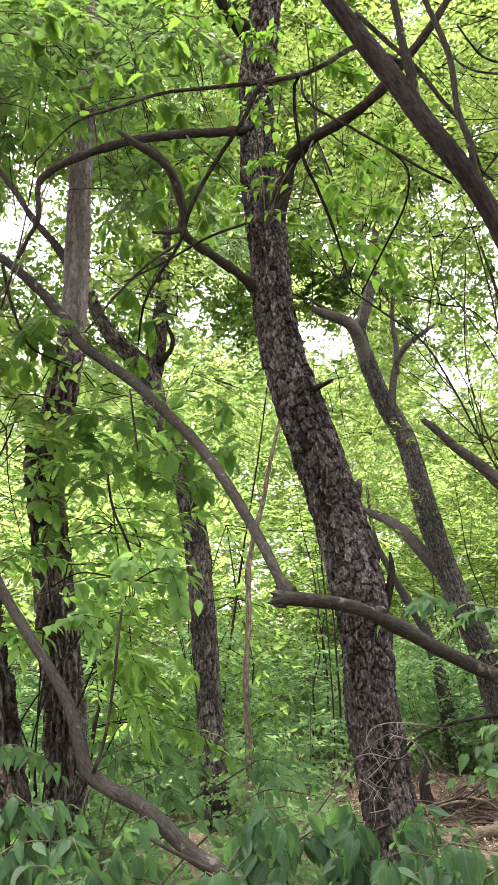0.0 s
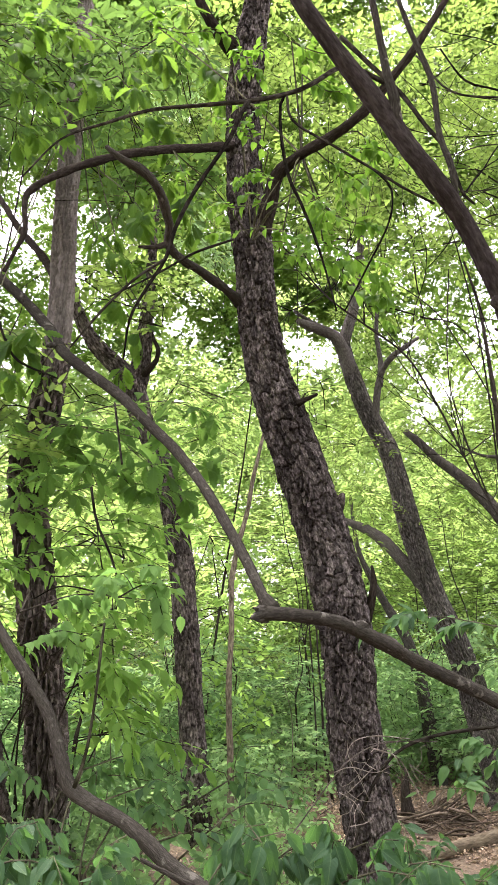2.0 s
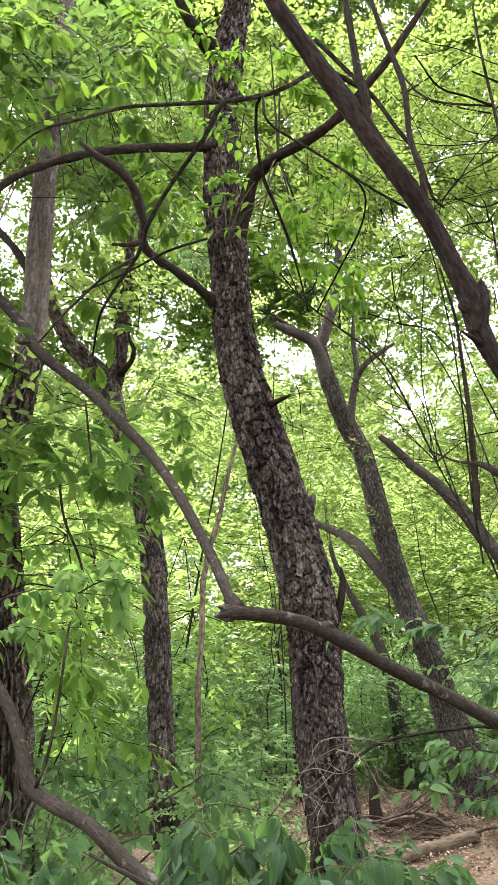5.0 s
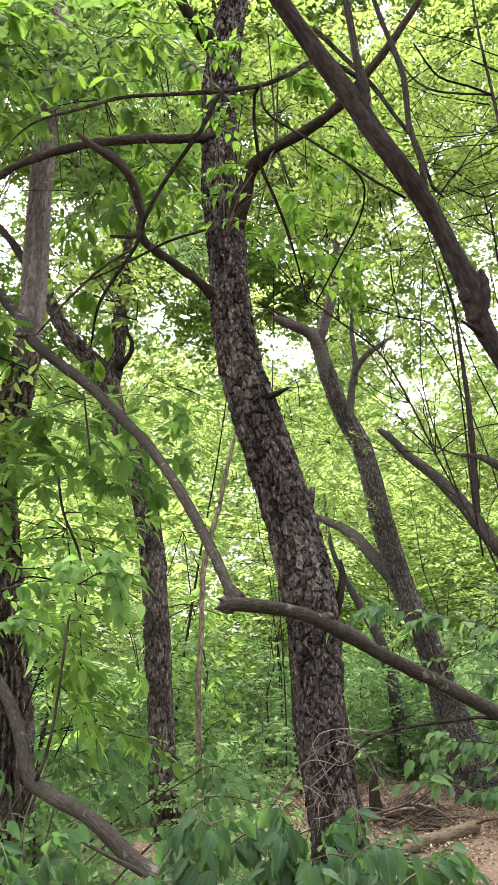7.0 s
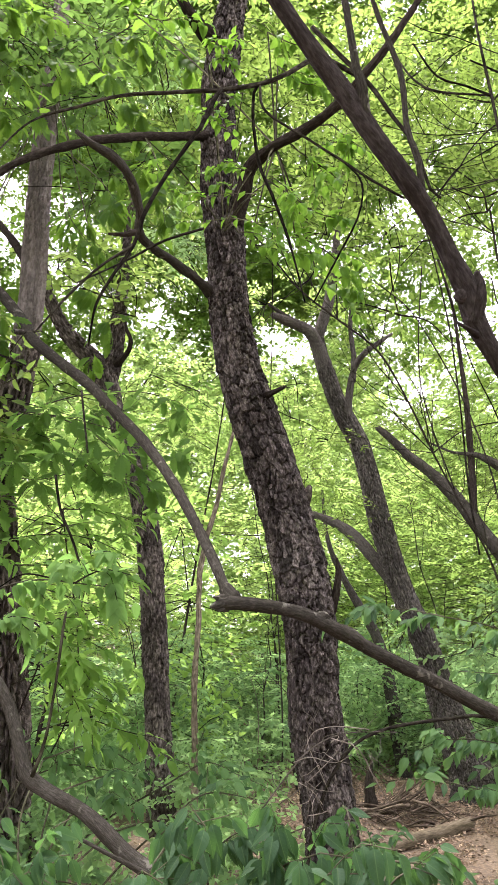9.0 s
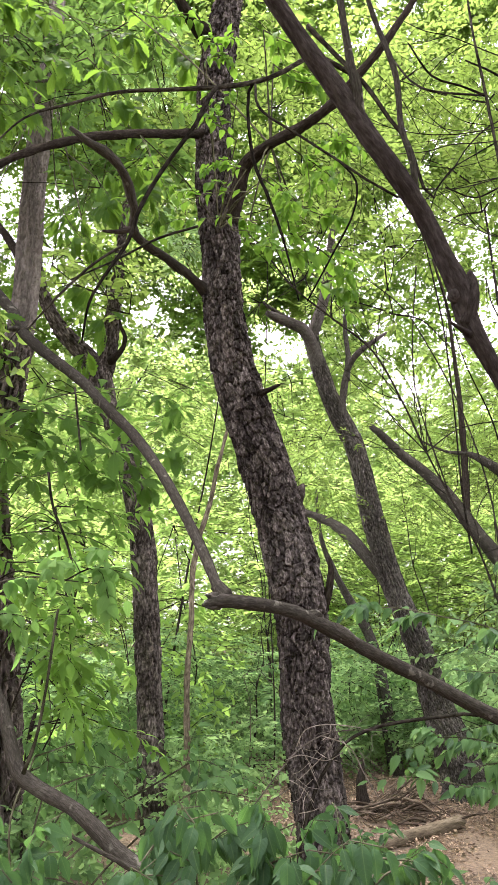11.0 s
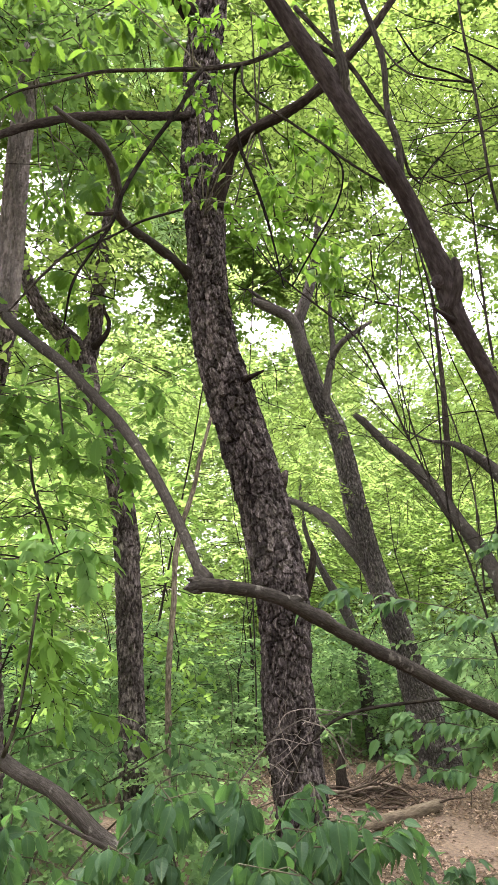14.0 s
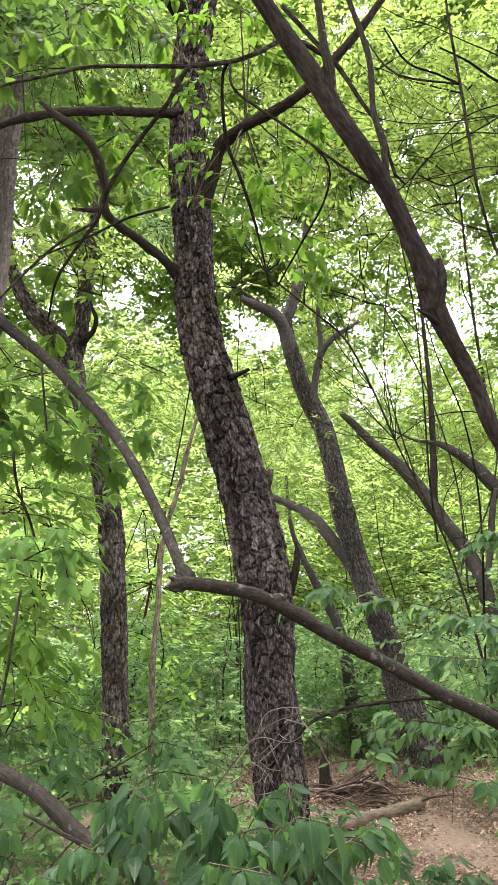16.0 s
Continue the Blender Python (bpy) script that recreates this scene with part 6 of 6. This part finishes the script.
def whips(parent, starts, count, seed, step, lean, r=0.005):
    """Thin crooked shoots wandering upwards from places on bare stems, forking once or twice."""
    rng = np.random.default_rng(seed)
    for k in range(count):
        q = starts[int(rng.integers(len(starts)))]
        p, d = np.array(q[:3]), unit(np.array([rng.normal(lean, 0.7), rng.normal(0, 0.3), rng.uniform(0.3, 1.2)]))
        line, n = [], int(rng.integers(6, 11))
        for i in range(n):
            line.append((*p, r * (1 - 0.75 * i / n)))
            d = unit(d + rng.normal(0, 0.22, 3) + np.array([0, 0, 0.04]))
            p = p + d * step * rng.uniform(0.6, 1.3)
        shoots = [line]
        for f in (0.35, 0.6):
            j = int(f * n)
            p2, d2 = np.array(line[j][:3]), unit(rng.normal(0, 1, 3) * np.array([1, 0.3, 0.4]) + np.array([0, 0, 0.9]))
            fork = []
            for i in range(4):
                fork.append((*p2, r * 0.55 * (1 - 0.2 * i)))
                d2 = unit(d2 + rng.normal(0, 0.25, 3))
                p2 = p2 + d2 * step * 0.7
            shoots.append(fork)
        part_of(parent, "whip", tubes_mesh("whip", shoots, 4, 0.06, 0.08, k), twig_bark)


whips(sap, sap_line[2:9], 26, 173, 0.2, -0.15)


def thicket_stems():
    """Thin dark saplings standing in the far growth."""
    rng = np.random.default_rng(179)
    for k in range(16):
        a, d = rng.uniform(-0.36, 0.5), rng.uniform(8.6, 12.5)
        x, y = np.sin(a) * d, np.cos(a) * d
        if x > 1.2 and y < 10.5:
            y = 10.9
        line, lean = [], rng.normal(0, 0.1)
        z = float(ground_height(np.array(x), np.array(y)))
        hgt = rng.uniform(2.0, 4.4)
        for i in range(7):
            line.append((x + lean * hgt * i / 6 + rng.normal(0, 0.03), y + rng.normal(0, 0.03), z + hgt * i / 6, 0.016 * (1 - 0.75 * i / 6)))
        ob = tree("thin_sapling", "thin dark sapling standing in the shaded growth", line, dark_limb, 6, 0.08, 0.06, 400 + k)
        tagged(ob, group="thin saplings in the thicket")
        whips(ob.children[0], line[2:], 5, 420 + k, 0.13, 0.0, 0.005)


thicket_stems()
over_line = [(1.569, 2.79, 2.361, 0.0106), (1.612, 2.925, 2.911, 0.0102), (1.639, 3.0, 3.371, 0.0095), (1.57, 3.0, 3.606, 0.0082), (1.514, 3.0, 3.882, 0.0084), (1.487, 3.0, 4.171, 0.0086), 
     (1.458, 3.0, 4.471, 0.0087), (1.417, 3.0, 4.853, 0.0074), (1.399, 3.0, 5.145, 0.0061)]
over = thing("overhanging_twigs", "dark twigs hanging in from the wood's edge", "branch", over_line[0][:3])
limb(over, over_line, twig_bark, "twig", 6)
limb(over, [(1.458, 3.0, 4.471, 0.0073), (1.326, 3.0, 4.525, 0.0058), (1.178, 3.0, 4.577, 0.0058), (1.064, 3.0, 4.774, 0.0044)], twig_bark, "twig", 5)
limb(over, [(1.458, 3.0, 4.471, 0.0058), (1.166, 3.15, 4.638, 0.0061), (1.005, 3.225, 4.946, 0.0047)], twig_bark, "twig", 5)
limb(over, [(1.953, 3.15, 4.581, 0.0077), (1.74, 3.15, 4.648, 0.0077), (1.581, 3.15, 4.758, 0.0062), (1.425, 3.15, 4.832, 0.0046)], twig_bark, "twig", 5)
limb(over, [(1.503, 3.0, 3.945, 0.0056), (1.355, 3.0, 3.867, 0.0042), (1.214, 3.0, 3.918, 0.0042)], twig_bark, "twig", 5)

def twig_fan(parent, start, way, length, r, seed, steps=9, name="twig"):
    """A crooked dark twig that forks again and again, as one mesh."""
    rng = np.random.default_rng(seed)
    lines = []

    def grow(p, d, ln, rad, depth):
        line, n = [], max(3, int(steps * ln / length))
        for i in range(n):
            line.append((*p, rad * (1 - 0.6 * i / n)))
            d = unit(d + rng.normal(0, 0.2, 3) * np.array([1, 0.4, 1]))
            if depth and i and rng.random() < 0.55:
                side = unit(d + rng.normal(0, 0.75, 3) * np.array([1, 0.4, 1]))
                grow(p, side, ln * rng.uniform(0.3, 0.6), rad * 0.55, depth - 1)
            p = p + d * ln / n
        lines.append(line)

    grow(np.array(start), unit(np.array(way)), length, r, 2)
    return part_of(parent, name, tubes_mesh(name, lines, 4, 0.08, 0.06, seed), twig_bark)


canopy_twigs = thing("overhanging_boughs", "dark forking boughs reaching through the bright crowns", "branch", (4.2, 7.0, 7.4))
limb(canopy_twigs, [(5.2, 7.4, 0.0, 0.07), (5.0, 7.3, 3.0, 0.055), (4.6, 7.1, 6.0, 0.045), (4.2, 7.0, 7.4, 0.035), (3.7, 6.9, 8.6, 0.02)], dark_limb, "stem")
for i, (start, way, length) in enumerate([((4.55, 7.1, 6.2), (-1, 0, 0.15), 2.4), ((4.3, 7.0, 7.0), (-1, -0.1, -0.05), 2.6), ((4.2, 7.0, 7.4), (-1, 0, 0.35), 2.6), ((4.75, 7.15, 5.2), (-1, 0, 0.1), 2.0), ((3.8, 6.9, 8.4), (-1, 0, 0.1), 2.4)]):
    twig_fan(canopy_twigs, start, way, length, 0.011, 500 + i)
for i, q in enumerate([(0.8, 7.12, 6.9), (1.6, 7.3, 7.4), (-0.4, 7.4, 6.9)]):
    twig_fan(canopy_twigs, (4.0, 6.95, 7.9), np.array(q) - np.array((4.0, 6.95, 7.9)), 3.4, 0.01, 520 + i)

# ---- dry brush, log and litter ----
brush_line = [(0.582, 3.975, 0.395, 0.0084), (0.592, 3.975, 0.595, 0.0085), (0.609, 3.975, 0.775, 0.0086), (0.652, 3.975, 0.933, 0.0087), (0.715, 3.975, 1.081, 0.0088), (0.804, 3.975, 1.206, 0.0089), 
     (0.894, 3.975, 1.279, 0.0089), (1.086, 4.012, 1.336, 0.0091), (1.433, 4.05, 1.377, 0.0093), (1.562, 4.088, 1.381, 0.0094), (1.832, 4.125, 1.342, 0.0095), (2.154, 4.2, 1.262, 0.0113)]
brush = thing("dry_brush", "tangle of dry grey twigs round the pine foot", "branch", brush_line[0][:3])
limb(brush, brush_line, twig_bark, "twig", 6)
for q in ([(0.279, 3.975, 0.835, 0.0051), (0.504, 3.9, 1.133, 0.0051), (0.592, 3.9, 1.224, 0.0051), (0.709, 3.9, 1.29, 0.0043), (0.853, 3.9, 1.317, 0.0034), (1.052, 3.9, 1.317, 0.0028)],
          [(0.709, 3.9, 1.29, 0.0043), (0.864, 3.975, 1.228, 0.0043), (0.959, 4.05, 1.082, 0.0044), (1.043, 4.125, 0.961, 0.0035)],
          [(0.579, 3.9, 1.237, 0.0034), (0.625, 3.9, 1.317, 0.0034), (0.74, 3.9, 1.344, 0.0034), (0.911, 3.9, 1.33, 0.0029)],
          [(0.544, 3.9, 1.081, 0.0034), (0.607, 3.863, 1.049, 0.0033), (0.653, 3.825, 0.993, 0.0027)], [(0.64, 3.9, 1.159, 0.0034), (0.665, 3.863, 1.1, 0.0033), (0.683, 3.825, 1.056, 0.0027)],
          [(0.582, 3.825, 0.944, 0.0033), (0.651, 3.825, 0.956, 0.0033), (0.707, 3.825, 0.981, 0.0027)], [(0.52, 3.9, 1.172, 0.0028), (0.6, 3.863, 1.203, 0.0034), (0.717, 3.825, 1.183, 0.0028), (0.803, 3.825, 1.221, 0.0028)],
          [(0.443, 3.9, 0.978, 0.0033), (0.552, 3.863, 1.062, 0.0033), (0.719, 3.825, 1.221, 0.0028), (0.781, 3.825, 1.325, 0.0028)], [(0.538, 3.825, 0.846, 0.004), (0.584, 3.825, 0.969, 0.0033), (0.575, 3.825, 1.094, 0.0027)]):
    limb(brush, [(x, y, z, r * 0.75) for x, y, z, r in q], grey_twig, "twig", 5, 0.03, 0.12)



def brush_twigs():
    """Short crooked dry twigs branching through the tangle."""
    rng = np.random.default_rng(177)
    for q in [(0.559, 3.9, 1.107, 0.0028), (0.708, 3.9, 1.264, 0.0028), (0.794, 3.9, 1.29, 0.0028), (0.607, 3.9, 1.224, 0.0028), (0.718, 3.825, 1.196, 0.0028), (0.549, 3.863, 0.986, 0.0028), 
     (0.92, 3.975, 1.201, 0.0029), (0.5, 3.9, 1.029, 0.0028), (0.628, 3.825, 1.043, 0.0027), (0.839, 3.9, 1.317, 0.0029), (0.625, 3.9, 1.317, 0.0029), (0.983, 3.975, 1.282, 0.0029)]:
        for k in range(2):
            p, d = np.array(q[:3]), unit(rng.normal(0, 1, 3) * np.array([1, 0.5, 0.8]))
            line, n = [], 5
            for i in range(n):
                line.append((*p, 0.002 * (1 - 0.7 * i / n)))
                d = unit(d + rng.normal(0, 0.35, 3))
                p = p + d * rng.uniform(0.03, 0.075)
            limb(brush, line, grey_twig, "twig", 4, 0.02, 0.1, k)


brush_twigs()
stump_line = rooted([(1.715, 7.725, 0.311, 0.0557), (1.709, 7.725, 0.439, 0.0447), (1.731, 7.725, 0.562, 0.0197), (1.745, 7.725, 0.614, 0.0056)], 1.2)
tree("dead_stump", "short dark broken stump behind the pine", stump_line, dark_limb, 12, 0.04, 0.1, 27, category="stump")
log_line = [(1.515, 6.225, 0.173, 0.0518), (1.826, 6.525, 0.188, 0.0571), (2.184, 6.9, 0.19, 0.0634), (2.517, 7.2, 0.215, 0.0639)]
log_line = [(x, y, float(ground_height(np.array(x), np.array(y))) + r * 0.85, r * 0.92) for x, y, z, r in log_line]
log = thing("fallen_log", "weathered bare fallen log lying on the litter", "log", log_line[0][:3])
limb(log, log_line, dead_wood, "log", 14, 0.03, 0.05, 181)


def brush_pile():
    rng = np.random.default_rng(191)
    x0, y0, z0 = [(2.093, 7.425, 0.178)][0]
    ob = thing("brush_pile", "heap of dead brown sticks and stalks", "branches", (x0, y0, float(ground_height(np.array(x0), np.array(y0)))))
    for i in range(110):
        a, ln = rng.uniform(-1.1, 1.1) + (np.pi if rng.random() < 0.65 else 0), rng.uniform(0.15, 0.55)
        o = rng.normal(0, 1, 2) * np.array([0.2, 0.16])
        x, y = x0 + o[0], y0 + o[1]
        mound = 0.42 * np.exp(-(o[0] / 0.26) ** 2 - (o[1] / 0.2) ** 2)
        z = float(ground_height(np.array(x), np.array(y))) + 0.02 + mound * rng.uniform(0.2, 1.0)
        c = np.array([x, y, z])
        d = np.array([np.cos(a), np.sin(a) * 0.7, 0]) * ln
        end = c + d
        end[2] = float(ground_height(np.array(end[0]), np.array(end[1]))) + rng.uniform(0.0, 0.16)
        r = 0.003 + 0.013 * rng.random() ** 2.5
        m = (c + end) / 2 + np.array([0, 0, rng.uniform(-0.01, 0.03)]) + rng.normal(0, 0.02, 3)
        limb(ob, [(*c, r), (*m, r * 0.85), (*end, r * 0.4)], stalk_brown, "stick", 6, 0.05, 0.12, i)


brush_pile()


def litter():
    """Dry fallen leaves lying over the open ground, and a low growth of weeds."""
    rng = np.random.default_rng(201)
    n = 72000
    x, y = rng.uniform(-2.5, 6, n), 3.0 + 10 * rng.beta(1.3, 1.6, n)
    x[:12000], y[:12000] = rng.uniform(-7, 9, 12000), rng.uniform(-7, 4, 12000)
    # the open ground behind the pine lies thickest
    x[12000:60000], y[12000:60000] = rng.uniform(0.6, 4.6, 48000), rng.uniform(4.2, 9.6, 48000)
    # it lies in drifts, with trodden soil between
    drift = lattice_noise(x / 0.42 + 40, y / 0.42 + 40, 5) + 0.5 * lattice_noise(x / 0.15 + 90, y / 0.15 + 90, 6)
    keep = drift + rng.normal(0, 0.16, n) > np.where((x > 1.0) & (y < 7.6), 0.62, 0.42)
    x, y = x[keep], y[keep]
    n = len(x)
    p = np.stack([x, y, ground_height(x, y) + rng.uniform(0.003, 0.035, n)], -1)
    d = rng.normal(0, 1, (n, 3)) * np.array([1, 1, 0.35])
    u = np.array([0, 0, 1.0]) + rng.normal(0, 0.55, (n, 3))
    v, f = leaf_arrays(CURLED, p, d, u, rng.uniform(0.016, 0.05, n))
    me = np_mesh("leaf_litter", v, f)
    me.materials.append(dry_leaf)
    tagged(new("leaf_litter", me), "dry brown fallen leaves covering the soil", "leaf litter", "", "stuff")


def dry_leaf_material():
    m, n, l, p = nodes_of("dry_leaf")
    geo = n.new("ShaderNodeNewGeometry")
    r = ramp(n, [(0.0, (0.08, 0.056, 0.04)), (0.4, (0.18, 0.127, 0.09)), (0.8, (0.285, 0.205, 0.147)), (1.0, (0.42, 0.32, 0.237))])
    l.new(geo.outputs["Random Per Island"], r.inputs["Fac"])
    l.new(r.outputs["Color"], p.inputs["Base Color"])
    p.inputs["Roughness"].default_value = 0.8
    return m


dry_leaf = dry_leaf_material()
litter()

# ---- bark plates ----
bark_flakes(pine.children[0], pine_line, 211, 290, 0.75, 4.6, flake_bark)
